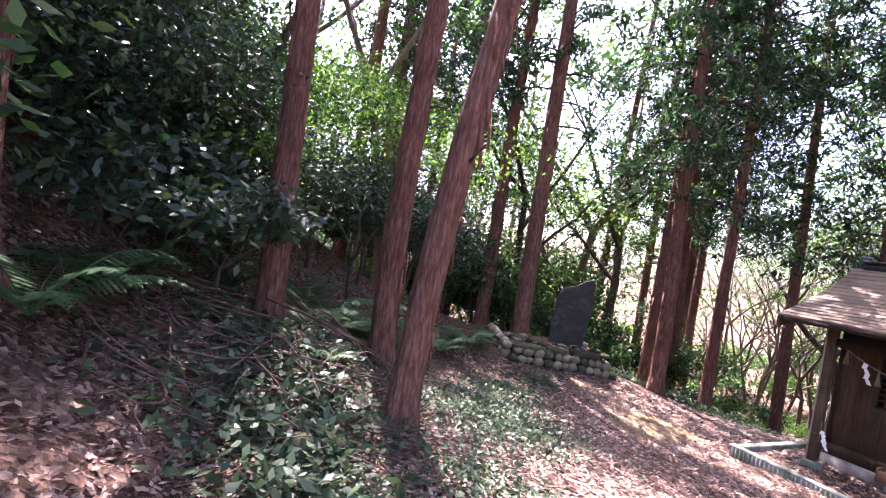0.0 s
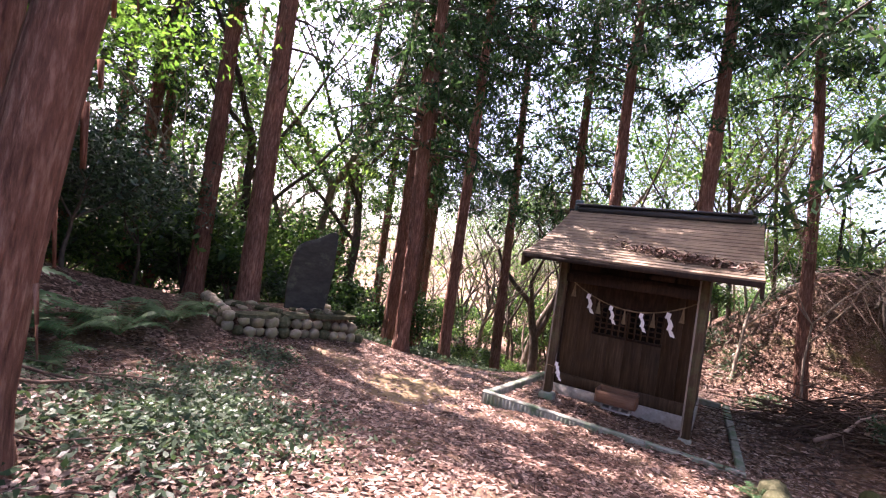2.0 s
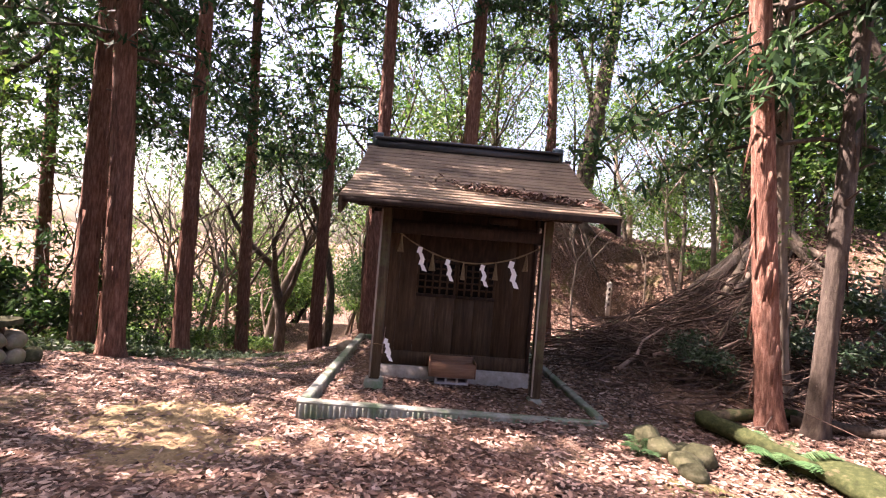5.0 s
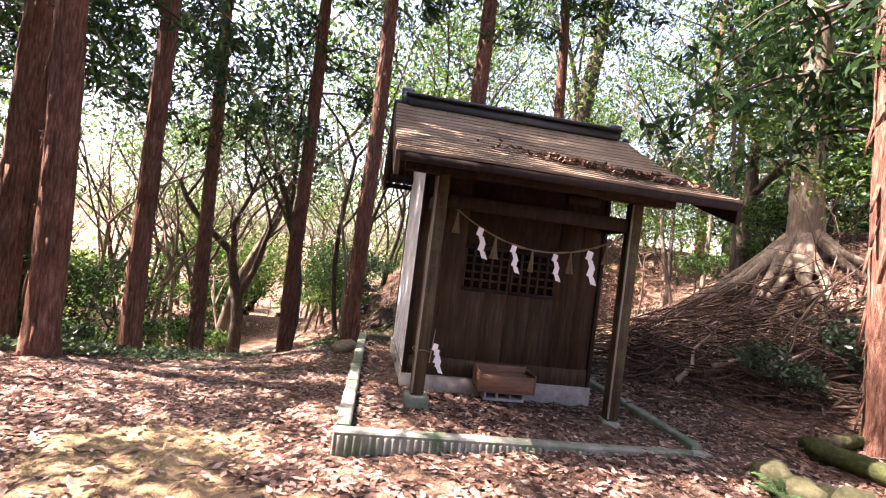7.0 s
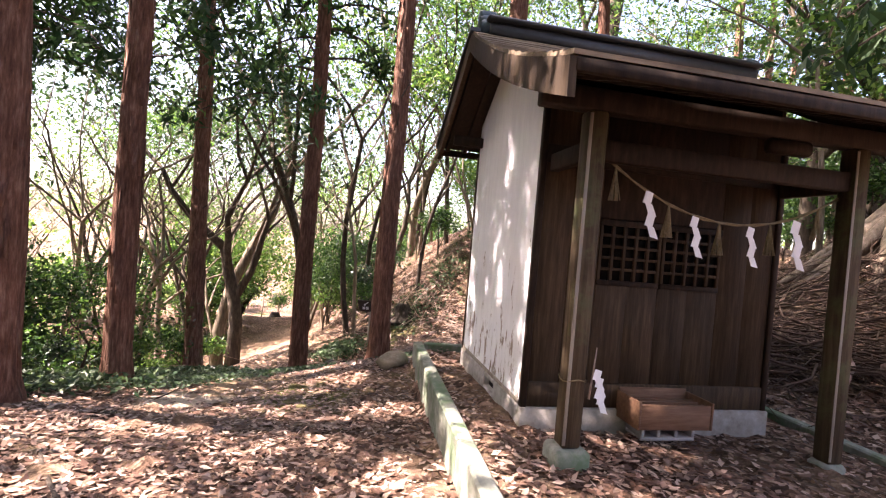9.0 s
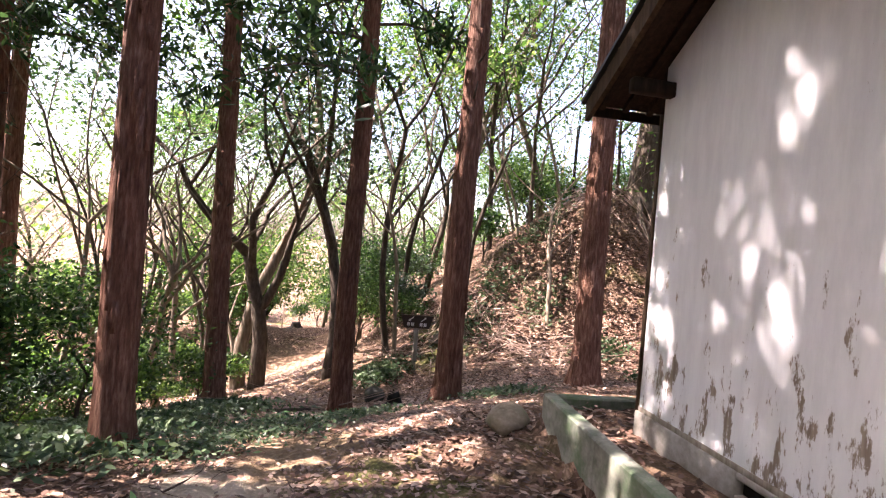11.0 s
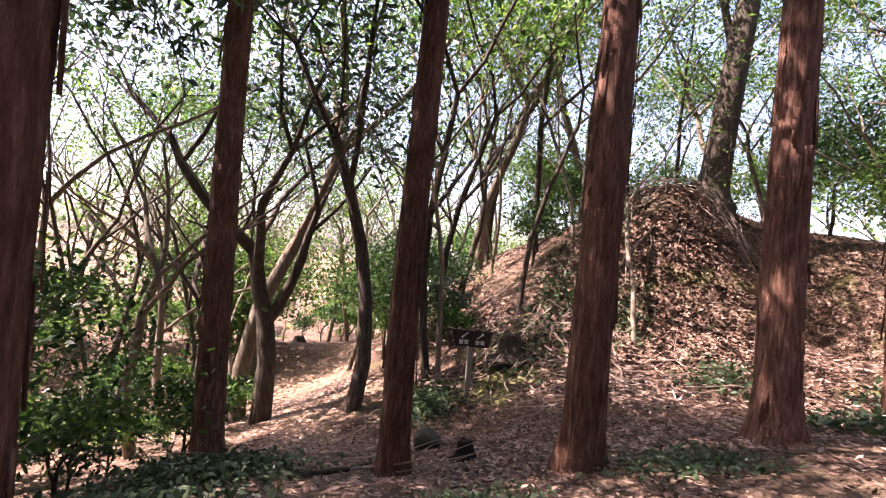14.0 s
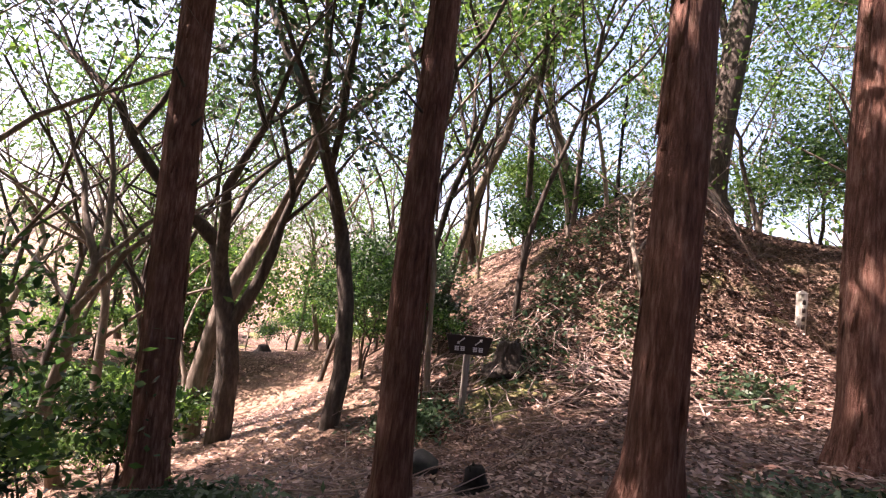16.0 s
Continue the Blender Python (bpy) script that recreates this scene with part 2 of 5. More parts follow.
ROPE = grained("straw_rope", (0.12, 0.09, 0.05), (0.22, 0.17, 0.10), (0.34, 0.27, 0.17), (30, 30, 30), 3.0, 0.9, 0.1, 0.4, 0.004)
SIGN = plain("dark_brown_sign", (0.035, 0.022, 0.016), 0.5, 0.35)
SIGN_WHITE = plain("white_sign_paint", (0.75, 0.73, 0.70), 0.6, 0.3, 0.0, 0.1)
# near-black colour that stands in for the unlit inside of openings
INSIDE_SHADE = plain("painted_inside_shade", (0.012, 0.010, 0.009), 0.9, 0.1)
POST_PALE = grained("pale_marker_wood", (0.30, 0.27, 0.22), (0.45, 0.41, 0.34), (0.6, 0.56, 0.48), (14, 14, 1.0), 2.5, 0.8, 0.2, 0.3, 0.005)
CHAR = plain("charred_black_wood", (0.018, 0.015, 0.013), 0.9, 0.15, 0.0, 0.4)


# ---- building helpers ----
class Shape:
    """Vertices and faces gathered from tubes, boxes and leaves."""

    def __init__(self):
        self.v, self.f, self.count = [], [], 0

    def add(self, verts, faces):
        verts = np.asarray(verts, float)
        self.v.append(verts)
        self.f += [tuple(int(i) + self.count for i in f) for f in faces]
        self.count += len(verts)
        return self

    def mesh(self, name, mat, smooth=True):
        me = bpy.data.meshes.new(name)
        me.from_pydata(np.concatenate(self.v).tolist() if self.v else [], [], self.f)
        me.materials.append(mat)
        if smooth:
            me.shade_smooth()
        me.update()
        return me


def tube(sh, pts, radii, seg=8, rough=0.0, cap=True):
    pts = np.asarray(pts, float)
    radii = np.broadcast_to(np.asarray(radii, float), (len(pts),))
    d = np.gradient(pts, axis=0)
    d /= np.linalg.norm(d, axis=1)[:, None] + 1e-9
    ref = np.array([1.0, 0, 0]) if abs(d[:, 0]).mean() < 0.8 else np.array([0, 1.0, 0])
    a = np.cross(d, ref)
    a /= np.linalg.norm(a, axis=1)[:, None]
    b = np.cross(d, a)
    th = np.linspace(0, 2 * np.pi, seg, endpoint=False)
    r = radii[:, None] * (1 + rough * rng.normal(size=(len(pts), seg)))
    v = pts[:, None] + r[..., None] * (np.cos(th)[None, :, None] * a[:, None] + np.sin(th)[None, :, None] * b[:, None])
    n = len(pts)
    f = [(i * seg + j, i * seg + (j + 1) % seg, (i + 1) * seg + (j + 1) % seg, (i + 1) * seg + j) for i in range(n - 1) for j in range(seg)]
    if cap:
        f += [tuple(range(seg))[::-1], tuple(range((n - 1) * seg, n * seg))]
    return sh.add(v.reshape(-1, 3), f)


def box(sh, lo, hi, bev=0.006, m=None):
    """A box with chamfered edges; m: a matrix laid on it."""
    lo, hi = np.array(lo, float), np.array(hi, float)
    bev = min(bev, 0.45 * (hi - lo).min())
    bm = bmesh.new()
    bmesh.ops.create_cube(bm, size=1)
    for v in bm.verts:
        v.co = Vector(((lo + hi) / 2 + np.array(v.co) * (hi - lo)).tolist())
    if bev > 0:
        bmesh.ops.bevel(bm, geom=bm.edges[:], offset=bev, segments=1, affect="EDGES")
    bm.verts.index_update()
    vs = [(m @ v.co if m else v.co)[:] for v in bm.verts]
    fs = [[v.index for v in f.verts] for f in bm.faces]
    bm.free()
    return sh.add(vs, fs)


def leaves(sh, centres, length, width, droop=0.0, flat=0.0, spread=0.3):
    """A folded lozenge at each centre, turned at random; droop pulls the tips down, flat lays them level."""
    c = np.asarray(centres, float)
    n = len(c)
    t = rng.normal(size=(n, 3))
    t[:, 2] = t[:, 2] * (1 - flat) - droop
    t /= np.linalg.norm(t, axis=1)[:, None] + 1e-9
    up = rng.normal(size=(n, 3)) * (1 - flat * 0.8)
    up[:, 2] += flat * 3
    s = np.cross(t, up)
    s /= np.linalg.norm(s, axis=1)[:, None] + 1e-9
    k = 1 + spread * rng.uniform(-1, 1, n)
    L, W = (length * k / 2)[:, None], (width * k / 2)[:, None]
    v = np.stack([c - t * L, c + s * W - t * L * 0.1, c + t * L, c - s * W - t * L * 0.1], 1).reshape(-1, 3)
    return sh.add(v, [(4 * i, 4 * i + 1, 4 * i + 2, 4 * i + 3) for i in range(n)])


def part(name, sh, mat, parent=None, label="", smooth=True, at=(0, 0, 0)):
    me = sh if isinstance(sh, bpy.types.Mesh) else sh.mesh(name, mat, smooth)
    ob = new(name, me)
    ob.parent = parent
    ob.location = at
    if label:
        tagged(ob, label)
    return ob


def thing(name, label, category, at=(0, 0, 0), turn=0.0, group="", kind=""):
    ob = new(name)
    ob.matrix_world = pose(*at, 0, 0, turn)
    return tagged(ob, label, category, group, kind)


def whole(name, sh, mat, label, category, at=(0, 0, 0), turn=0.0, group="", kind="", smooth=True):
    ob = new(name, sh if isinstance(sh, bpy.types.Mesh) else sh.mesh(name, mat, smooth))
    ob.matrix_world = pose(*at, 0, 0, turn)
    return tagged(ob, label, category, group, kind)


# ---- ground ----
SHRINE, SHRINE_TURN = (4.62, 5.61), -63.25
CU, SU = math.cos(radians(SHRINE_TURN)), math.sin(radians(SHRINE_TURN))
KNOLLS = [(-3, 2, 2.2, -0.86), (-3, 6, 2.5, -2.35), (-8, 4, 5, 2.5), (-6, 12, 5, 3.18), (0, 1, 3, -0.6), (1, 6, 3, -0.16), (4.5, 5, 2.6, 0.02), (2.5, 9, 2.5, -1.05), (3, 14, 4, 1.71), (1, 21, 6, -5.13), (8, 9.5, 2.6, -0.09), (8.5, 6, 2.6, -0.03), (10.5, 12.5, 3, -0.68), (12.5, 9.5, 2.4, 0.63), (12.5, 5, 2.6, -1.34), (16.8, 6.6, 2.2, 0.79), (16, 9.5, 2.2, 0.47), (20, 7.5, 3, 1.51), (17, 4, 2, -0.48)]
HOLLOWS = [(11, 0, 4, 1.86), (18, 16, 5, -0.21), (26, 18, 7, -0.09), (24, 2, 6, 3.39), (6, 1, 3, -1.07), (9, 18, 5, -0.79), (3, 9.3, 1.3, 0.4), (4.8, 10.6, 1.5, -0.0), (-1, -0.5, 1.5, -0.36), (-2, 4.6, 1.3, 0.65), (16.4, 6.2, 1.3, 1.28), (16.8, 4.2, 1.3, -1.86), (14, 7.6, 1.3, -0.68), (9.4, 7.2, 1.4, 0.17), (1, 10, 1.6, 0.25), (11, 10, 1.5, -0.37), (-3, 12, 3, -1.56), (16, 11.5, 1.5, 0.2)]
EXTRA = [(18.4, 6.4, 1.8, 0.6), (10.8, 0.4, 1.3, 0.9), (15.0, 4.6, 1.0, -0.30)]
RISES = [(6.9, 7.75, 0.6, 0.16), (9.7, 10.45, 1.4, -0.07), (9.35, 12.6, 1.4, 0.29), (10.9, 10.2, 1.4, -0.09), (17.3, 14.9, 2.5, -0.73), (27, 23, 5, -0.93), (17.9, 12.1, 1.8, 0.24), (21.4, 12, 2.2, 1.79), (18.8, 5.8, 1.6, -0.17), (20.8, 7, 1.8, 0.64), (14.9, 19.2, 2.5, -1.09), (17.2, 4.3, 1.2, -0.34), (8.75, 8.6, 1, -0.03), (10.2, 6.9, 1.2, -0.12), (12.9, 10.4, 1.4, -0.52), (24, 1, 3, 0.45)]


def local(x, y):
    dx, dy = x - SHRINE[0], y - SHRINE[1]
    return dx * CU + dy * SU, -dx * SU + dy * CU


def ground(x, y):
    x, y = np.asarray(x, float), np.asarray(y, float)
    z = 1.05 + -0.1 * np.clip(x, -14, 32) + -0.07 * np.clip(y, -10, 32)
    for a, b, s, h in KNOLLS + HOLLOWS + EXTRA + RISES:
        z = z + h * np.exp(-((x - a) ** 2 + (y - b) ** 2) / (2 * s * s))
    u, v = local(x, y)
    inside = np.clip(np.minimum(np.minimum(u + 0.52, 2.32 - u), np.minimum(v + 0.68, 2.72 - v)) / 0.08, 0, 1)
    return z * (1 - inside) + inside * (0.0 - 0.03 * np.clip(u, 0, 2.5))


def gz(x, y):
    return float(ground(x, y))


def world_uv(u, v):
    return SHRINE[0] + u * CU - v * SU, SHRINE[1] + u * SU + v * CU


def axis(lo, hi, fine, far):
    mid = np.arange(lo, hi, fine)
    out, d, p = [], fine, 0.0
    while p < far:
        d *= 1.3
        p += d
        out.append(p)
    out = np.array(out)
    return np.concatenate([lo - out[::-1], mid, mid[-1] + out])


gx, gy = axis(-6, 22, 0.13, 900), axis(-4, 20, 0.13, 900)
GX, GY = np.meshgrid(gx, gy)
GZ = ground(GX, GY)
near = (np.abs(GX - 8) < 15) & (np.abs(GY - 8) < 13)
GZ += np.where(near, 1, 0) * 0.018 * rng.normal(size=GX.shape)
sh = Shape()
nx, ny = len(gx), len(gy)
me = bpy.data.meshes.new("ground")
idx = np.arange(nx * ny).reshape(ny, nx)
quads = np.stack([idx[:-1, :-1], idx[:-1, 1:], idx[1:, 1:], idx[1:, :-1]], -1).reshape(-1, 4)
me.from_pydata(np.stack([GX, GY, GZ], -1).reshape(-1, 3).tolist(), [], quads.tolist())
me.materials.append(SOIL)
me.shade_smooth()
tagged(new("ground", me), "forest floor of brown leaf litter, bare earth and moss", "ground", kind="structure")


# ---- the shrine ----
def M(u=0, v=0, z=0, rx=0, ry=0, rz=0):
    return pose(u, v, z, rx, ry, rz)


def roof_curve(v):
    """Height of the roof's upper face: hollow in front, steeper at the back."""
    if v <= 1.35:
        t = (v + 0.58) / 1.93
        return 1.97 + 0.62 * t + 0.27 * t ** 2.2
    t = (v - 1.35) / 1.15
    return 2.86 - 0.80 * t + 0.08 * t * t


def build_shrine():
    s = thing("shrine", "weathered wooden shrine with a board roof and white side wall", "shrine", (*SHRINE, 0), SHRINE_TURN)
    L, R, F, B = -0.08, 1.76, 0.50, 2.11
    # concrete footing with vents
    sh = Shape()
    box(sh, (L - 0.02, F - 0.03, -0.12), (R + 0.02, F + 0.09, 0.135), 0.008)
    box(sh, (L - 0.02, B - 0.09, -0.12), (R + 0.02, B + 0.02, 0.135), 0.008)
    box(sh, (R - 0.09, F + 0.09, -0.12), (R + 0.02, B - 0.09, 0.135), 0.008)
    box(sh, (L - 0.02, F + 0.09, -0.12), (L + 0.09, F + 0.55, 0.135), 0.008)
    box(sh, (L - 0.02, F + 0.80, -0.12), (L + 0.09, B - 0.09, 0.135), 0.008)
    box(sh, (L - 0.02, F + 0.55, -0.12), (L + 0.09, F + 0.80, 0.03), 0.004)
    box(sh, (L - 0.02, F + 0.55, 0.105), (L + 0.09, F + 0.80, 0.135), 0.004)
    foot = part("foundation", sh, CONCRETE_BASE, s, "pale concrete footing")
    # near-black sheet paints the shade inside the vent
    sh = box(Shape(), (L + 0.03, F + 0.55, 0.03), (L + 0.05, F + 0.80, 0.105), 0.0)
    part("vent", sh, INSIDE_SHADE, foot, "vent slot with its inside shade painted near-black")

    # side and back walls; the gables follow the roof
    def gable(u0, u1, name, mat, label):
        vs = [F + 0.03, F + 0.4, 0.95, 1.35, 1.75, B]
        prof = [(F + 0.03, 0.14)] + [(v, roof_curve(v) - 0.075) for v in vs] + [(B, 0.14)]
        n = len(prof)
        verts = [(u, v, z) for u in (u0, u1) for v, z in prof]
        faces = [tuple(range(n))[::-1], tuple(range(n, 2 * n))] + [(i, (i + 1) % n, n + (i + 1) % n, n + i) for i in range(n)]
        return part(name, Shape().add(verts, faces), mat, s, label, False)

    gable(L, L + 0.035, "side_wall", PLASTER, "white painted boards peeling near the foot")
    gable(R - 0.035, R, "side_wall", WOOD, "bare brown boards")
    part("back_wall", box(Shape(), (L + 0.036, B - 0.04, 0.14), (R - 0.036, B - 0.002, 2.22), 0.004), WOOD, s)
    part("corner_strip", box(Shape(), (L - 0.012, F - 0.012, 0.13), (L + 0.03, F + 0.028, 2.16), 0.004), WOOD_DARK, s, "dark corner strip")
    part("corner_strip", box(Shape(), (L - 0.012, B + 0.001, 0.13), (L + 0.03, B + 0.03, 2.0), 0.004), WOOD, s)
    part("corner_strip", box(Shape(), (R - 0.03, F - 0.012, 0.13), (R + 0.012, F + 0.028, 2.16), 0.004), WOOD_DARK, s)
    part("wall_edge_strip", box(Shape(), (L - 0.008, F + 0.028, 0.13), (L - 0.001, B, 0.165), 0.002), WOOD_GREY, s, "thin grey skirting strip")

    # front: sill, planks below, lattice doors above, lintel
    part("sill", box(Shape(), (L + 0.03, F - 0.01, 0.136), (R - 0.03, F + 0.05, 0.30), 0.006), WOOD, s, "brown timber sill")
    edges = [L + 0.03, 0.16, 0.37, 0.60, 0.83, 1.06, 1.30, 1.52, R - 0.03]
    for i in range(len(edges) - 1):
        top = 0.955 if 0.3 < edges[i] < 1.25 else 2.12
        off = 0.002 * (i % 2)
        part("plank", box(Shape(), (edges[i] + 0.0006, F + 0.005 + off, 0.30), (edges[i + 1] - 0.0006, F + 0.03 + off, top), 0.0015), WOOD, s)
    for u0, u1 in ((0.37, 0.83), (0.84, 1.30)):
        # near-black backing paints the unlit space behind the bars
        panel = part("lattice_panel", box(Shape(), (u0, F + 0.034, 0.94), (u1, F + 0.045, 1.40), 0.0), INSIDE_SHADE, s, "added near-black panel for the shade behind the lattice")
        part("rail", box(Shape(), (u0, F - 0.004, 0.955), (u1, F + 0.03, 0.99), 0.003), WOOD_DARK, panel)
        part("rail", box(Shape(), (u0, F - 0.004, 1.355), (u1, F + 0.03, 1.395), 0.003), WOOD_DARK, panel)
        for k in range(6):
            u = u0 + 0.012 + k * (u1 - u0 - 0.024) / 5
            part("lattice_bar", box(Shape(), (u - 0.011, F + 0.0, 0.99), (u + 0.011, F + 0.022, 1.355), 0.002), WOOD, panel)
        for k in range(4):
            z = 1.065 + k * 0.075
            part("lattice_bar", box(Shape(), (u0, F + 0.004, z - 0.010), (u1, F + 0.030, z + 0.010), 0.002), WOOD, panel)
    # shadow above the lattice is put into this panel's darker wood
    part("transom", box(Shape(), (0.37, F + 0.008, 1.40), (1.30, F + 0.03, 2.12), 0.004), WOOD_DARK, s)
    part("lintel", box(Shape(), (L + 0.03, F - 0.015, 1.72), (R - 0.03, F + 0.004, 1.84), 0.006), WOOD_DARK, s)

    # porch posts on stone pads, tie beams
    for u, z, w in ((0.0, 0.10, 0.10), (1.74, 0.0, 0.075)):
        p = part("post", box(Shape(), (u - 0.055, -0.055, z), (u + 0.055, 0.055, 1.92), 0.012), WOOD_POST, s, "square timber post green with moss at its foot")
        part("post_footing", box(Shape(), (u - w, -w, -0.14), (u + w, w, z), 0.02), CONCRETE, p, "mossy stone pad")
        part("post_edge", box(Shape(), (u - 0.058, -0.058, z + 0.02), (u - 0.038, -0.0555, 1.9), 0.001), WOOD_GREY, p, "pale grey edge")
        part("side_tie", box(Shape(), (u - 0.03, 0.056, 1.66), (u + 0.03, F - 0.016, 1.77), 0.006), WOOD_DARK, s)
    part("porch_beam", box(Shape(), (-0.32, -0.05, 1.921), (2.10, 0.05, 2.04), 0.008), WOOD_DARK, s)
    part("tie_beam", box(Shape(), (0.056, -0.032, 1.66), (1.684, 0.032, 1.775), 0.006), WOOD_DARK, s)
    part("bracket", box(Shape(), (1.10, -0.04, 1.835), (1.40, 0.04, 1.92), 0.02), WOOD_DARK, s)
    part("rear_purlin", box(Shape(), (-0.36, B - 0.10, 2.08), (2.12, B - 0.041, 2.17), 0.006), WOOD_DARK, s)

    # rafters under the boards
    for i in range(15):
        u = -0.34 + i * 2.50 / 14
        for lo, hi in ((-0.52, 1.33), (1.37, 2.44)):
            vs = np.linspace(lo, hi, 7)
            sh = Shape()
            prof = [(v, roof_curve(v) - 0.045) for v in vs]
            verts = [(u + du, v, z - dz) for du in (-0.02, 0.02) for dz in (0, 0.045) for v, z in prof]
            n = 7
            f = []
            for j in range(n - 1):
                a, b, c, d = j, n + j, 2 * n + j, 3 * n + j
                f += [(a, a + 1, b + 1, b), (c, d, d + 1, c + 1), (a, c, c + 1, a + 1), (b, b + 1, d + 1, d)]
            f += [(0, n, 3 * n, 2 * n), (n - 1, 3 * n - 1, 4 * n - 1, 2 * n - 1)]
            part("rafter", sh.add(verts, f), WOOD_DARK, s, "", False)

    # added dark sheet that paints shade between the rafters and the roof boards
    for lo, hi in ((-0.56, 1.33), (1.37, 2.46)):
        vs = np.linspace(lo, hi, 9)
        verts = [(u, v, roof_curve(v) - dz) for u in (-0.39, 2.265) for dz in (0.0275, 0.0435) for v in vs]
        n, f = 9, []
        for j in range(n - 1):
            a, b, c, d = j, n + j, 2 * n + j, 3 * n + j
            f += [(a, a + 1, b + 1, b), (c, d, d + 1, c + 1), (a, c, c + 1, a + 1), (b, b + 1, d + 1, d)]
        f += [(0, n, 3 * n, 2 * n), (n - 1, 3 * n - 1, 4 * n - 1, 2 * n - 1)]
        part("sheathing", Shape().add(verts, f), WOOD_DARK, s, "added dark boarding that stands in for shade under the roof", False)

    # roof boards in overlapping courses
    def course(v0, v1, name, u0=-0.42, u1=2.30, t=0.022, lift=0.010):
        z0, z1 = roof_curve(v0), roof_curve(v1)
        sag = [0.0, 0.004, 0.0, -0.004, 0.0]
        us = np.linspace(u0, u1, 5)
        front = v0 < 1.3
        (va, za), (vb, zb) = ((v0, z0 + lift), (v1, z1)) if front else ((v0, z0), (v1, z1 + lift))
        verts, f = [], []
        for k, u in enumerate(us):
            verts += [(u, va, za + sag[k]), (u, vb, zb + sag[k]), (u, vb, zb - t + sag[k]), (u, va, za - t + sag[k])]
        for k in range(4):
            a, b = 4 * k, 4 * k + 4
            f += [(a + j, b + j, b + (j + 1) % 4, a + (j + 1) % 4) for j in range(4)]
        f += [(0, 1, 2, 3), (19, 18, 17, 16)]
        part(name, Shape().add(verts, [x[::-1] for x in f]), ROOF, s, "", False)

    fv = np.linspace(-0.58, 1.33, 18)
    for i in range(17):
        course(fv[i], fv[i + 1] + 0.02, "roof_board")
    bv = np.linspace(1.37, 2.5, 10)
    for i in range(9):
        course(bv[i] - 0.02, bv[i + 1], "roof_board")
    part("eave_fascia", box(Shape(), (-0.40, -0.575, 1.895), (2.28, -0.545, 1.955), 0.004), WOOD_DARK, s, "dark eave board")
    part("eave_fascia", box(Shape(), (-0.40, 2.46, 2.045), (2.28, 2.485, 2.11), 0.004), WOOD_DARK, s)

    # curved bargeboards at both gables
    for u in (-0.43, 2.27):
        for vs, deep0, deep1 in ((np.linspace(-0.57, 1.35, 14), 0.17, 0.15), (np.linspace(1.35, 2.49, 9), 0.15, 0.12)):
            n = len(vs)
            deep = np.linspace(deep0, deep1, n)
            verts = []
            for du in (0, 0.035):
                verts += [(u + du, v, roof_curve(v) - 0.018) for v in vs]
                verts += [(u + du, v, roof_curve(v) - 0.018 - d) for v, d in zip(vs, deep)]
            f = []
            for j in range(n - 1):
                a, b, c, d = j, n + j, 2 * n + j, 3 * n + j
                f += [(a, a + 1, b + 1, b), (c, d, d + 1, c + 1), (a, c, c + 1, a + 1), (b, b + 1, d + 1, d)]
            f += [(0, n, 3 * n, 2 * n), (n - 1, 3 * n - 1, 4 * n - 1, 2 * n - 1)]
            part("bargeboard", Shape().add(verts, f), WOOD if u < 0 else WOOD_DARK, s, "curved brown bargeboard", False)
        verts = [(u + du, v, roof_curve(v) + dz) for du in (-0.02, 0.06) for dz in (0.012, 0.04) for v in np.linspace(1.3, 2.53, 6)]
        n, f = 6, []
        for j in range(n - 1):
            a, b, c, d = j, n + j, 2 * n + j, 3 * n + j
            f += [(a, a + 1, b + 1, b), (c, d, d + 1, c + 1), (a, c, c + 1, a + 1), (b, b + 1, d + 1, d)]
        f += [(0, n, 3 * n, 2 * n), (n - 1, 3 * n - 1, 4 * n - 1, 2 * n - 1)]
        part("verge_cap", Shape().add(verts, f), BLACK, s, "black metal verge cap", False)
    # ridge
    ridge = part("ridge", box(Shape(), (-0.30, 1.25, 2.82), (2.16, 1.45, 2.915), 0.012), BLACK, s, "black ridge beam")
    part("ridge_cap", box(Shape(), (-0.33, 1.21, 2.916), (2.19, 1.49, 2.955), 0.012), BLACK, ridge)
    for u in (-0.33, 2.13):
        sh = Shape()
        for k in range(3):
            z = 2.90 + 0.042 * k
            tube(sh, [(u - 0.045, 1.35, z), (u - 0.02, 1.35, z), (u + 0.07, 1.35, z), (u + 0.09, 1.35, z)], [0.045, 0.072 - 0.012 * k, 0.072 - 0.012 * k, 0.045], 12)
        part("ridge_end", sh, ORNAMENT, ridge, "stacked round ridge-end ornament")
    return s


build_shrine()


def paper_streamer(sh, u, v, z, size=1.0):
    """Zigzag of folded paper hanging from (u, v, z)."""
    w, hgt = 0.045 * size, 0.075 * size
    x = u
    for k in range(4):
        dx = (0.03 if k % 2 else -0.012) * size
        a, t = np.array((x, v + 0.004 * k, z - k * hgt * 0.8)), 0.0012
        q = [(0, 0), (w, -0.012 * size), (w + dx, -hgt), (dx - 0.004, -hgt + 0.01 * size)]
        verts = [(a[0] + p[0], a[1] + s_, a[2] + p[1]) for s_ in (-t, t) for p in q]
        sh.add(verts, [(0, 1, 2, 3), (7, 6, 5, 4), (0, 4, 5, 1), (1, 5, 6, 2), (2, 6, 7, 3), (3, 7, 4, 0)])
        x += dx * 0.6 + 0.008 * size


def rope_z(u):
    return 1.395 + 0.42 * (u - 0.95) ** 2


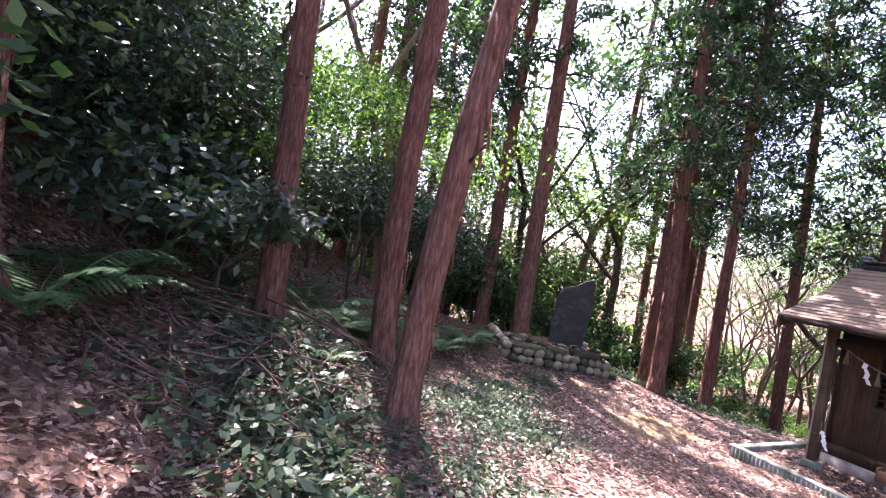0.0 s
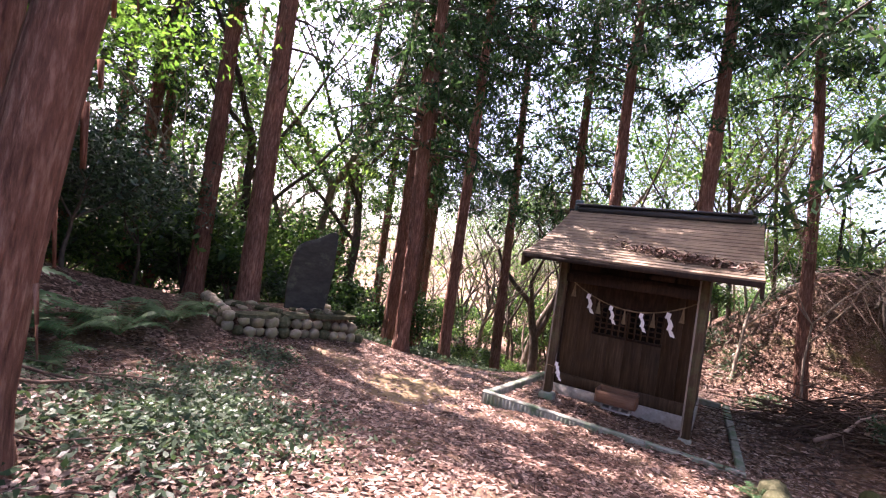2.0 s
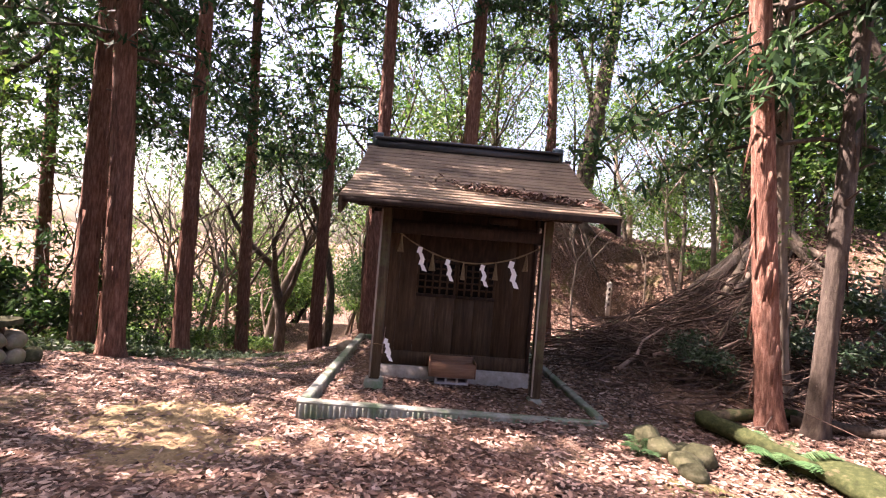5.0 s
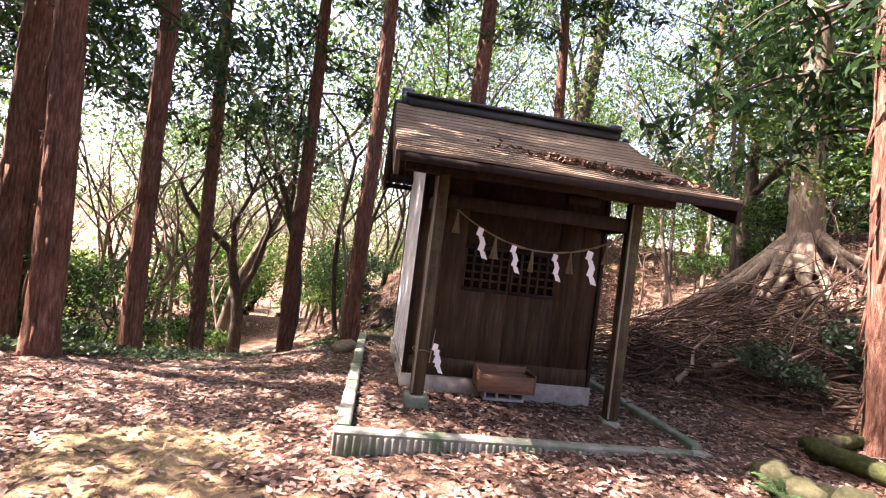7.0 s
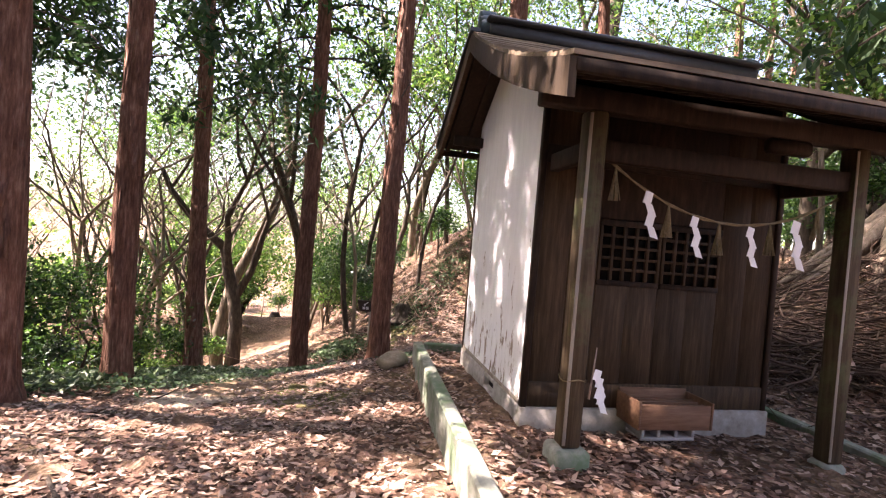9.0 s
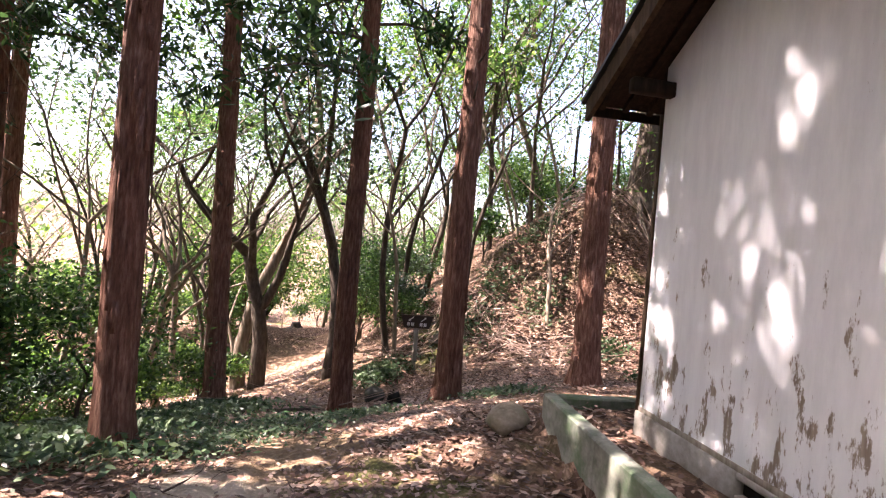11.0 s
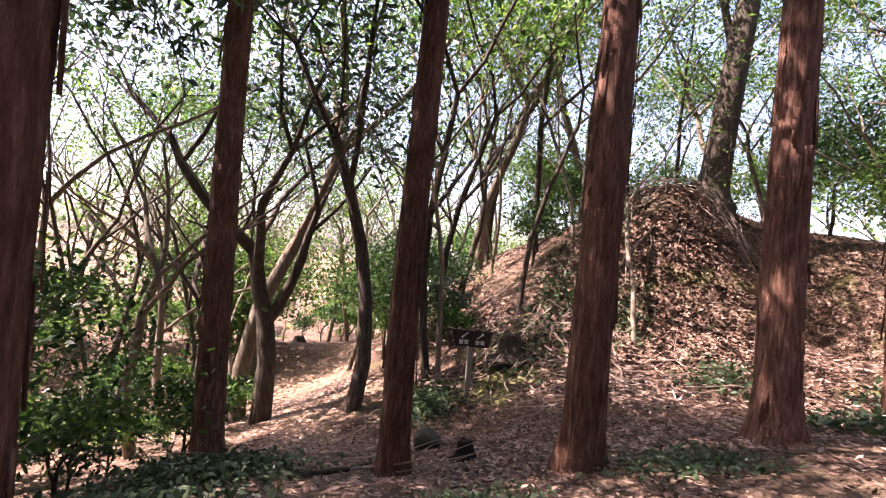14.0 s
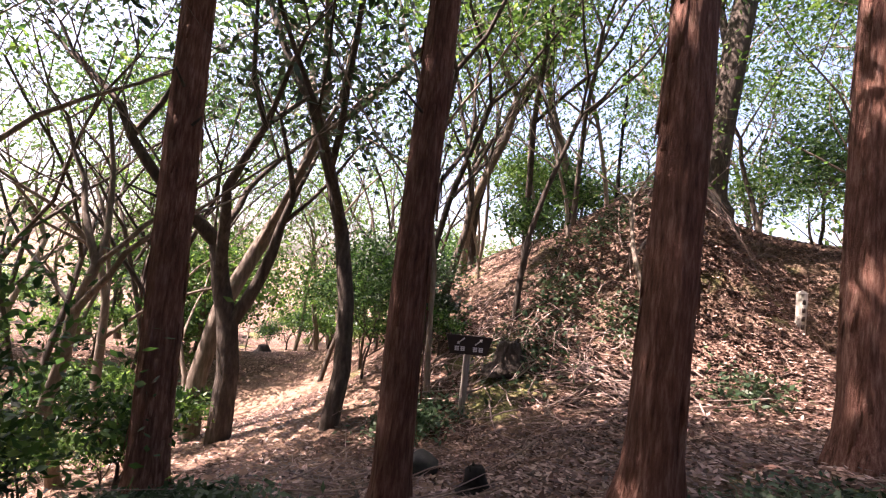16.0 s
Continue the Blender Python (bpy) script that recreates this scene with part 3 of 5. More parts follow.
rope = thing("sacred_rope", "straw rope with white paper streamers across the shrine porch", "rope", (*SHRINE, 0), SHRINE_TURN)
ROPE_PTS = [(u, 0.035, rope_z(u)) for u in np.linspace(0.06, 1.68, 15)]
sh = Shape()
for ph in (0, math.pi):
    tube(sh, [(p[0], p[1] + 0.006 * math.cos(ph + i * 1.9), p[2] + 0.006 * math.sin(ph + i * 1.9)) for i, p in enumerate(ROPE_PTS)], 0.005, 6)
part("cord", sh, ROPE, rope)
for u, size in ((0.36, 1.05), (0.67, 0.95), (1.05, 0.95), (1.36, 1.2)):
    p = (u, 0.035, rope_z(u))
    sh = Shape()
    paper_streamer(sh, p[0], p[1] - 0.012, p[2] - 0.005, size)
    part("paper_streamer", sh, PAPER, rope, "white zigzag paper streamer", False)
for u in (0.17, 0.52, 0.86, 1.21, 1.54):
    p = (u, 0.035, rope_z(u))
    sh = Shape()
    for k in range(20):
        a = rng.uniform(0, 6.28)
        r = rng.uniform(0.008, 0.036)
        tube(sh, [(p[0], p[1], p[2]), (p[0] + 0.01 * math.cos(a), p[1] + 0.01 * math.sin(a), p[2] - 0.07), (p[0] + r * math.cos(a), p[1] + r * math.sin(a), p[2] - 0.19)], [0.005, 0.005, 0.003], 4, cap=False)
    part("straw_tassel", sh, ROPE, rope, "frayed straw tassel")

offering = thing("paper_offering", "folded white paper offering tied to the porch post", "paper offering", (*SHRINE, 0), SHRINE_TURN)
sh = Shape()
tube(sh, [(0.065, -0.075, 0.38), (0.075, -0.08, 0.52), (0.082, -0.085, 0.66)], [0.006, 0.005, 0.003], 6)
part("twig", sh, TWIG_PALE, offering)
sh = Shape()
paper_streamer(sh, 0.085, -0.085, 0.545, 0.85)
paper_streamer(sh, 0.105, -0.078, 0.50, 0.8)
part("paper", sh, PAPER, offering, "white folded paper", False)
sh = Shape()
tube(sh, [(0.062 * math.cos(a) * 1.2, 0.062 * math.sin(a) * 1.2, 0.47 + 0.01 * math.sin(3 * a)) for a in np.linspace(0, 2 * math.pi, 17)], 0.004, 5, cap=False)
part("tie_cord", sh, ROPE, offering)

# hollow block and the offering box on it
blk = thing("concrete_block", "grey hollow concrete block lying on its side under the box", "concrete block", (*SHRINE, 0), SHRINE_TURN)
for a, b in ((0.66, 0.685), (0.775, 0.80), (0.90, 0.925), (1.025, 1.05)):
    part("web", box(Shape(), (a, 0.30, 0.018), (b, 0.49, 0.064), 0.003), BLOCK, blk)
part("face_shell", box(Shape(), (0.66, 0.30, 0.0645), (1.05, 0.49, 0.085), 0.004), BLOCK, blk)
sh = box(Shape(), (0.66, 0.30, -0.005), (1.05, 0.49, 0.0175), 0.004)
part("face_shell", sh, BLOCK, blk)
ob = thing("offering_box", "low reddish-brown wooden offering box open at the top", "box", (*SHRINE, 0), SHRINE_TURN)
part("box_bottom", box(Shape(), (0.61, 0.26, 0.088), (1.09, 0.47, 0.105), 0.003), BOX, ob)
part("box_front", box(Shape(), (0.60, 0.235, 0.089), (1.10, 0.255, 0.245), 0.004), BOX, ob)
part("box_back", box(Shape(), (0.60, 0.472, 0.089), (1.10, 0.488, 0.285), 0.004), BOX, ob)
for u in (0.585, 1.10):
    part("box_side", box(Shape(), (u, 0.23, 0.089), (u + 0.018, 0.489, 0.265), 0.004), BOX, ob)
for k in range(3):
    part("box_slat", box(Shape(), (0.604, 0.29 + 0.055 * k, 0.215), (1.098, 0.31 + 0.055 * k, 0.232), 0.003), BOX, ob)

# kerb round the pad
def kerb(a, b, za, zb, h, w, name_label):
    k = thing("stone_kerb", name_label, "kerb", (*SHRINE, 0), SHRINE_TURN, kind="structure")
    a, b = np.array(a, float), np.array(b, float)
    n = max(2, round(np.linalg.norm(b - a) / 0.9))
    d = (b - a) / np.linalg.norm(b - a)
    nrm = np.array((-d[1], d[0]))
    for i in range(n):
        p, q = a + (b - a) * i / n + d * 0.003, a + (b - a) * (i + 1) / n - d * 0.003
        z0, z1 = za + (zb - za) * i / n, za + (zb - za) * (i + 1) / n
        ch = 0.012
        sec = [(-w / 2, -h), (w / 2, -h), (w / 2, -ch), (w / 2 - ch, 0), (-w / 2 + ch, 0), (-w / 2, -ch)]
        verts = [(*(e + nrm * s_), z + dz) for e, z in ((p, z0), (q, z1)) for s_, dz in sec]
        f = [(0, 1, 2, 3, 4, 5), (11, 10, 9, 8, 7, 6)] + [(j, j + 6, (j + 1) % 6 + 6, (j + 1) % 6) for j in range(6)]
        part("kerb_stone", Shape().add(verts, f), CONCRETE, k, "", False)


kerb((-0.615, -0.76), (2.36, -0.47), 0.075, -0.055, 0.36, 0.10, "mossy ribbed concrete kerb along the front of the shrine pad")
kerb((-0.56, -0.69), (-0.45, 2.63), 0.073, 0.068, 0.42, 0.10, "mossy concrete kerb along the side of the shrine pad")
kerb((2.31, -0.40), (2.15, 2.60), -0.02, 0.04, 0.3, 0.09, "thin mossy concrete kerb beside the brushwood")
kerb((-0.39, 2.59), (2.09, 2.56), 0.066, 0.04, 0.3, 0.09, "mossy concrete kerb behind the shrine")
# ribs cast on the front kerb
kt = thing("kerb_ribs", "narrow cast ribs on the face of the front kerb", "kerb ribs", (*SHRINE, 0), SHRINE_TURN, kind="stuff")
sh = Shape()
for i in range(58):
    t = (i + 0.5) / 58
    u, v = -0.60 + 2.94 * t, -0.812 + 0.285 * t
    box(sh, (u - 0.011, v - 0.006, -0.22 - 0.12 * t), (u + 0.011, v + 0.006, 0.045 - 0.13 * t), 0.003)
part("rib", sh, CONCRETE, kt)


# ---- stones ----
def rock(size, seed, squash=(1, 1, 1), seg=2):
    bm = bmesh.new()
    bmesh.ops.create_icosphere(bm, subdivisions=seg, radius=1)
    for v in bm.verts:
        k = 1 + 0.28 * noise.noise(v.co * 1.3 + Vector((seed * 3.1, seed, 0))) + 0.10 * noise.noise(v.co * 3.5 + Vector((seed, 0, 9)))
        v.co = Vector([v.co[i] * k * size * squash[i] for i in range(3)])
    bm.verts.index_update()
    sh = Shape().add([v.co[:] for v in bm.verts], [[v.index for v in f.verts] for f in bm.faces])
    bm.free()
    return sh


for i, (x, y, r, sq) in enumerate([(5.02, 2.92, 0.15, (1.1, 0.9, 0.8)), (4.80, 2.80, 0.13, (1, 1, 0.8)), (4.62, 2.62, 0.13, (1, 1, 0.75)), (4.78, 2.52, 0.14, (1, 0.9, 0.9)), (4.92, 2.62, 0.11, (1, 1, 0.7)), (4.42, 2.58, 0.12, (1.1, 0.9, 0.7))]):
    whole("rock", rock(r, i, sq), STONE_MOSS, "rounded rock with yellow-green moss among fallen leaves", "rock", (x, y, gz(x, y) + r * 0.3), 40 * i, "mossy rocks")
# the second, in log colour, stands in for the end of the mossy log
for i, (x, y, r, sq, mt) in enumerate([(6.88, 7.5, 0.22, (1.25, 0.75, 0.4), STONE), (4.86, 1.42, 0.30, (1.6, 0.8, 0.4), LOG), (-1.55, 2.55, 0.13, (1.1, 0.9, 0.9), STONE_MOSS), (-1.35, 2.75, 0.09, (1, 1, 0.9), STONE_MOSS), (-1.4, 1.35, 0.24, (1.2, 1, 0.6), STONE_MOSS), (11.3, 10.58, 0.2, (1, 1, 0.9), STELE), (-0.55, 1.95, 0.13, (1.2, 0.8, 0.7), STONE_MOSS)]):
    whole("rock", rock(r, 20 + i, sq), mt, "loose rock half sunk in leaf litter", "rock", (x, y, gz(x, y) + r * sq[2] * 0.4), 31 * i)


def log(pts, r0, r1, mat, label, name="fallen_log"):
    sh = Shape()
    p = [np.array((x, y, gz(x, y) + dz)) for x, y, dz in pts]
    t = np.linspace(0, len(p) - 1, 14)
    q = [p[int(i)] * (1 - i % 1) + p[min(int(i) + 1, len(p) - 1)] * (i % 1) for i in t]
    base = np.array((q[0][0], q[0][1], q[0][2]))
    tube(sh, np.array(q) - base + rng.normal(size=(14, 3)) * r0 * 0.06, np.linspace(r0, r1, 14), 10, 0.05)
    return whole(name, sh, mat, label, "log", tuple(base))


log([(5.72, 2.42, 0.08), (5.35, 2.05, 0.10), (4.98, 1.66, 0.04)], 0.09, 0.075, LOG, "thick mossy log edged with small stones")
log([(5.78, 2.45, 0.06), (6.05, 1.95, 0.07), (6.2, 1.5, 0.05)], 0.07, 0.05, LOG, "slim mossy log lying at the foot of the trunks")
log([(6.05, 1.62, 0.05), (5.95, 1.1, 0.05), (5.9, 0.5, 0.05)], 0.06, 0.05, BARK_DARK, "slim dark log lying in the leaves")

# memorial stone on a dry-stone platform
PA, PB = np.array((0.85, 8.45)), np.array((3.12, 8.98))
PD = (PB - PA) / np.linalg.norm(PB - PA)
PN = np.array((-PD[1], PD[0]))
PANG = math.degrees(math.atan2(PD[1], PD[0]))
plat = thing("stone_platform", "low dry-stone platform of rounded stones with flat capstones", "stone platform", (*PA, 0.0), PANG)
plen = float(np.linalg.norm(PB - PA))
k = 0
for row in range(2):
    u = 0.06 + 0.08 * row
    while u < plen - 0.05:
        r = rng.uniform(0.075, 0.115)
        x, y = PA + PD * (u + r)
        z = gz(x, y) + 0.07 + row * 0.155
        part("stone", rock(r, 50 + k, (1.05, 0.9, 0.95)), STONE if k % 4 else STONE_MOSS, plat, at=(u + r, rng.uniform(-0.02, 0.02) + row * 0.04, z))
        u += 2 * r * 1.0
        k += 1
for side in (0.0, 1.0):
    for j in range(6):
        for row in range(2):
            uu, vv = (0.05 if side == 0 else plen - 0.05), 0.2 + 0.2 * j
            x, y = PA + PD * uu + PN * vv
            part("stone", rock(0.10, 90 + j * 2 + row, (1, 1, 0.95)), STONE, plat, at=(uu, vv, gz(x, y) + 0.07 + row * 0.15))
zc = gz(*(PA + PD * plen * 0.6)) + 0.33
for u0, u1, v0 in ((0.10, 0.85, -0.05), (0.88, 1.35, -0.02), (1.38, 2.30, -0.06)):
    sh = Shape()
    n = 12
    ring = [((u0 + u1) / 2 + (u1 - u0) / 2 * math.copysign(abs(math.cos(a)) ** 0.6, math.cos(a)) * rng.uniform(0.93, 1.0), v0 + 0.19 + 0.2 * math.copysign(abs(math.sin(a)) ** 0.6, math.sin(a)) * rng.uniform(0.85, 1.0)) for a in np.linspace(0, 2 * math.pi, n, endpoint=False)]
    verts = [(*p, zc) for p in ring] + [(p[0], p[1], zc + 0.055) for p in ring]
    sh.add(verts, [tuple(range(n))[::-1], tuple(range(n, 2 * n))] + [(i, (i + 1) % n, n + (i + 1) % n, n + i) for i in range(n)])
    part("capstone", sh, STONE_MOSS, plat, "flat mossy capstone", False)
sh = Shape()
box(sh, (0.12, 0.16, -0.3), (plen - 0.1, 1.45, zc + 0.04), 0.05)
part("fill", sh, SOIL, plat, "earth fill")
for k in range(34):
    u, v = rng.uniform(0.15, plen - 0.15), rng.uniform(0.2, 1.3)
    r = rng.uniform(0.05, 0.12)
    part("stone", rock(r, 130 + k, (1.3, 1, 0.55), 1), (STONE, STONE_MOSS)[k % 2], plat, at=(u, v, zc + 0.05 + 0.03 * rng.random()))

sx, sy = 2.28, 9.58
st = Shape()
prof = [(0.86 * x, z) for x, z in [(-0.44, 0), (-0.47, 0.5), (-0.42, 1.0), (-0.34, 1.20), (-0.18, 1.30), (0.05, 1.38), (0.26, 1.50), (0.40, 1.55), (0.46, 1.46), (0.47, 0.9), (0.43, 0.4), (0.36, 0)]]
n = len(prof)
verts = []
for k, d in enumerate((-0.10, -0.085, 0.085, 0.10)):
    sc = 0.95 if k in (0, 3) else 1.0
    verts += [(x * sc, d + 0.02 * math.sin(3 * x + k), z * (sc if z > 1 else 1)) for x, z in prof]
f = [tuple(range(n))[::-1][::-1], tuple(range(3 * n, 4 * n))[::-1]]
for k in range(3):
    f += [(k * n + i, (k + 1) * n + i, (k + 1) * n + (i + 1) % n, k * n + (i + 1) % n) for i in range(n)]
whole("memorial_stone", st.add(verts, f), STELE, "tall dark slate memorial stone with a slanting top", "memorial stone", (sx, sy, zc - 0.02), -14, smooth=False)


# ---- signs and posts ----
sx, sy = 12.88, 10.45
g0 = gz(sx, sy)
sign = thing("signpost", "dark brown wooden signpost with white arrows among leaves", "signpost", (sx, sy, g0), -70)
part("post", box(Shape(), (-0.045, -0.04, -0.1), (0.045, 0.04, -0.62 - g0 + 0.12), 0.008), WOOD_GREY, sign, "grey square post")
bz = -0.44 - g0
sh = Shape().add([(x, y, z) for y in (-0.085, -0.045) for x, z in ((-0.345, bz), (0.345, bz), (0.27, bz - 0.27), (-0.27, bz - 0.27))], [(0, 3, 2, 1), (4, 5, 6, 7), (0, 1, 5, 4), (1, 2, 6, 5), (2, 3, 7, 6), (3, 0, 4, 7)])
bd = part("board", sh, SIGN, sign, "dark tapered board", False)
for cx, sgn in ((-0.13, -1), (0.14, 1)):
    sh = Shape()
    a, b = np.array((cx - 0.055, bz - 0.13 if sgn > 0 else bz - 0.13)), np.array((cx + 0.055, bz - 0.035))
    tip, tail = (b, a) if sgn > 0 else (a, b)
    d = (tip - tail) / np.linalg.norm(tip - tail)
    q = np.array((-d[1], d[0]))
    P = [tail - q * 0.009, tip - d * 0.04 - q * 0.009, tip - d * 0.045 - q * 0.028, tip, tip - d * 0.045 + q * 0.028, tip - d * 0.04 + q * 0.009, tail + q * 0.009]
    sh.add([(p[0], -0.0895, p[1]) for p in P] + [(p[0], -0.086, p[1]) for p in P], [tuple(range(7)), tuple(range(7, 14))[::-1]] + [(i, i + 7, (i + 1) % 7 + 7, (i + 1) % 7) for i in range(7)])
    part("arrow", sh, SIGN_WHITE, bd, "white painted arrow", False)
    for dx in (-0.05, 0.035):
        sh = Shape()
        for r in range(3):
            box(sh, (cx + dx - 0.03, -0.0895, bz - 0.175 - 0.024 * r), (cx + dx + 0.035, -0.086, bz - 0.160 - 0.024 * r), 0.0)
        for r in range(2):
            box(sh, (cx + dx - 0.02 + 0.035 * r, -0.0898, bz - 0.225), (cx + dx - 0.006 + 0.035 * r, -0.0862, bz - 0.158), 0.0)
        part("lettering", sh, SIGN_WHITE, bd, "white illegible character", False)

mx, my = 17.2, 4.3
g0 = gz(mx, my)
mk = thing("marker_post", "pale wooden marker post with faded dark lettering on the slope", "marker post", (mx, my, g0), -80)
part("post", box(Shape(), (-0.075, -0.075, -0.1), (0.075, 0.075, 0.85 - g0), 0.012), POST_PALE, mk)
part("cap", Shape().add([(-0.09, -0.09, 0.85 - g0), (0.09, -0.09, 0.85 - g0), (0.09, 0.09, 0.85 - g0), (-0.09, 0.09, 0.85 - g0), (0, 0, 0.93 - g0)], [(3, 2, 1, 0), (0, 1, 4), (1, 2, 4), (2, 3, 4), (3, 0, 4)]), POST_PALE, mk, "", False)
for k in range(4):
    part("lettering", box(Shape(), (-0.035, -0.0785, 0.62 - g0 - 0.17 * k), (0.035, -0.0755, 0.72 - g0 - 0.17 * k), 0.0), SIGN, mk, "faded dark lettering")


def stump(x, y, r, h, mat, label, tip=(0, 0)):
    sh = Shape()
    g = gz(x, y)
    zs = np.linspace(-0.1, h, 7)
    tube(sh, [(tip[0] * max(z, 0) / h, tip[1] * max(z, 0) / h, z) for z in zs], r * (1 + 0.7 * np.exp(-np.maximum(zs, 0) / (0.25 * h))) * np.linspace(1, 0.65, 7), 11, 0.10)
    for k in range(6):
        a = k * 1.05
        sh.add([(tip[0] + r * 0.6 * math.cos(a), tip[1] + r * 0.6 * math.sin(a), h - 0.03), (tip[0] + r * 0.6 * math.cos(a + 0.8), tip[1] + r * 0.6 * math.sin(a + 0.8), h - 0.03), (tip[0] + r * 0.45 * math.cos(a + 0.4), tip[1] + r * 0.45 * math.sin(a + 0.4), h + rng.uniform(0.03, 0.12) * h * 2), (tip[0] + r * 0.3 * math.cos(a + 0.4), tip[1] + r * 0.3 * math.sin(a + 0.4), h - 0.03)], [(0, 1, 2), (1, 3, 2), (3, 0, 2), (0, 3, 1)])
    whole("tree_stump", sh, mat, label, "stump", (x, y, g))


stump(10.45, 9.85, 0.13, 0.22, CHAR, "small blackened stump among dry leaves", (-0.03, 0.02))
stump(24.5, 21.2, 0.32, 0.35, CHAR, "blackened stump beside the far path")
stump(21.5, 21.3, 0.14, 1.2, CHAR, "leaning charred stump beside the far path", (0.55, -0.5))
stump(13.7, 9.9, 0.26, 0.42, BARK_DARK, "rotten brown stump behind the signpost")


# ---- trees ----
def cedar_crown(seed, lo, hi, reach, count):
    """Drooping sprays on short boughs round a stem, from lo to hi metres up."""
    global rng
    rng = np.random.default_rng(seed)
    wood, green = Shape(), Shape()
    pts = []
    for i in range(count):
        z = lo + (hi - lo) * (i / count) ** 0.85 + rng.uniform(-0.2, 0.2)
        a = rng.uniform(0, 6.283)
        ln = reach * (1 - 0.55 * (z - lo) / (hi - lo)) * rng.uniform(0.55, 1.1)
        d = np.array((math.cos(a), math.sin(a), 0))
        p = [np.array((0, 0, z)) + d * ln * t + np.array((0, 0, 0.25 * ln * t - 0.55 * ln * t * t)) for t in np.linspace(0, 1, 5)]
        tube(wood, p, np.linspace(0.028, 0.008, 5), 5, cap=False)
        for _ in range(int(4.2 * ln)):
            t = rng.uniform(0.3, 1.05)
            q = np.array((0, 0, z)) + d * ln * t + np.array((0, 0, 0.25 * ln * t - 0.55 * ln * t * t)) + rng.normal(size=3) * np.array((0.16, 0.16, 0.06))
            pts += list(q + rng.normal(size=(17, 3)) * np.array((0.11, 0.11, 0.09)) - np.array((0, 0, 0.08)))
    leaves(green, pts, 0.20, 0.05, 0.8, 0.0)
    return wood.mesh("boughs", BARK_DARK), green.mesh("crown", LEAF_CEDAR, False)


def branching(seed, height, r, fork, spread, levels, wavy=0.12, lean=(0, 0), split=False):
    """Stem, limbs and twigs by repeated forking; returns the shape and the twig ends."""
    global rng
    rng = np.random.default_rng(seed)
    sh, fine, tips = Shape(), Shape(), []

    def grow(p, d, ln, r0, level):
        n = 6 if level < 2 else 4
        q, pts, dd = np.array(p, float), [np.array(p, float)], np.array(d, float)
        for _ in range(n - 1):
            dd = dd + rng.normal(size=3) * wavy
            dd[2] += 0.05
            dd /= np.linalg.norm(dd)
            q = q + dd * ln / (n - 1)
            pts.append(q)
        r1 = r0 * (0.62 if level == 0 else 0.5)
        tube(fine if split and level > 1 else sh, pts, np.linspace(r0, r1, n), (10, 6, 4, 3, 3)[min(level, 4)], 0.03 if level < 2 else 0, cap=False)
        if level >= levels:
            tips.append(q)
            tips.append((pts[-2] + q) / 2)
            return
        k = fork if level else fork + 1
        for i in range(k):
            a = 6.283 * (i + rng.uniform(-0.3, 0.3)) / k
            side = np.array((math.cos(a), math.sin(a), rng.uniform(-0.1, 0.5)))
            nd = dd * (1 - spread) + side * spread
            start = pts[-1] if i < 2 else pts[int(rng.integers(n // 2, n))]
            grow(start, nd / np.linalg.norm(nd), ln * rng.uniform(0.55, 0.82), r1 * rng.uniform(0.6, 0.95), level + 1)

    d0 = np.array((lean[0], lean[1], 1.0))
    grow((0, 0, -0.15), d0 / np.linalg.norm(d0), height, r, 0)
    return (sh, fine) if split else (sh, np.array(tips))


def broad_tree_meshes(seed, height, r, leaf, per, mat, bark, levels=3, cloud=0.42, fork=3):
    sh, tips = branching(seed, height, r, fork, 0.48, levels)
    green = Shape()
    c = np.repeat(tips, per, axis=0)
    c = c + rng.normal(size=c.shape) * cloud * np.array((1, 1, 0.6))
    leaves(green, c, leaf, leaf * 0.42, 0.25, 0.25)
    return sh.mesh("trunk", bark), green.mesh("crown", mat, False)


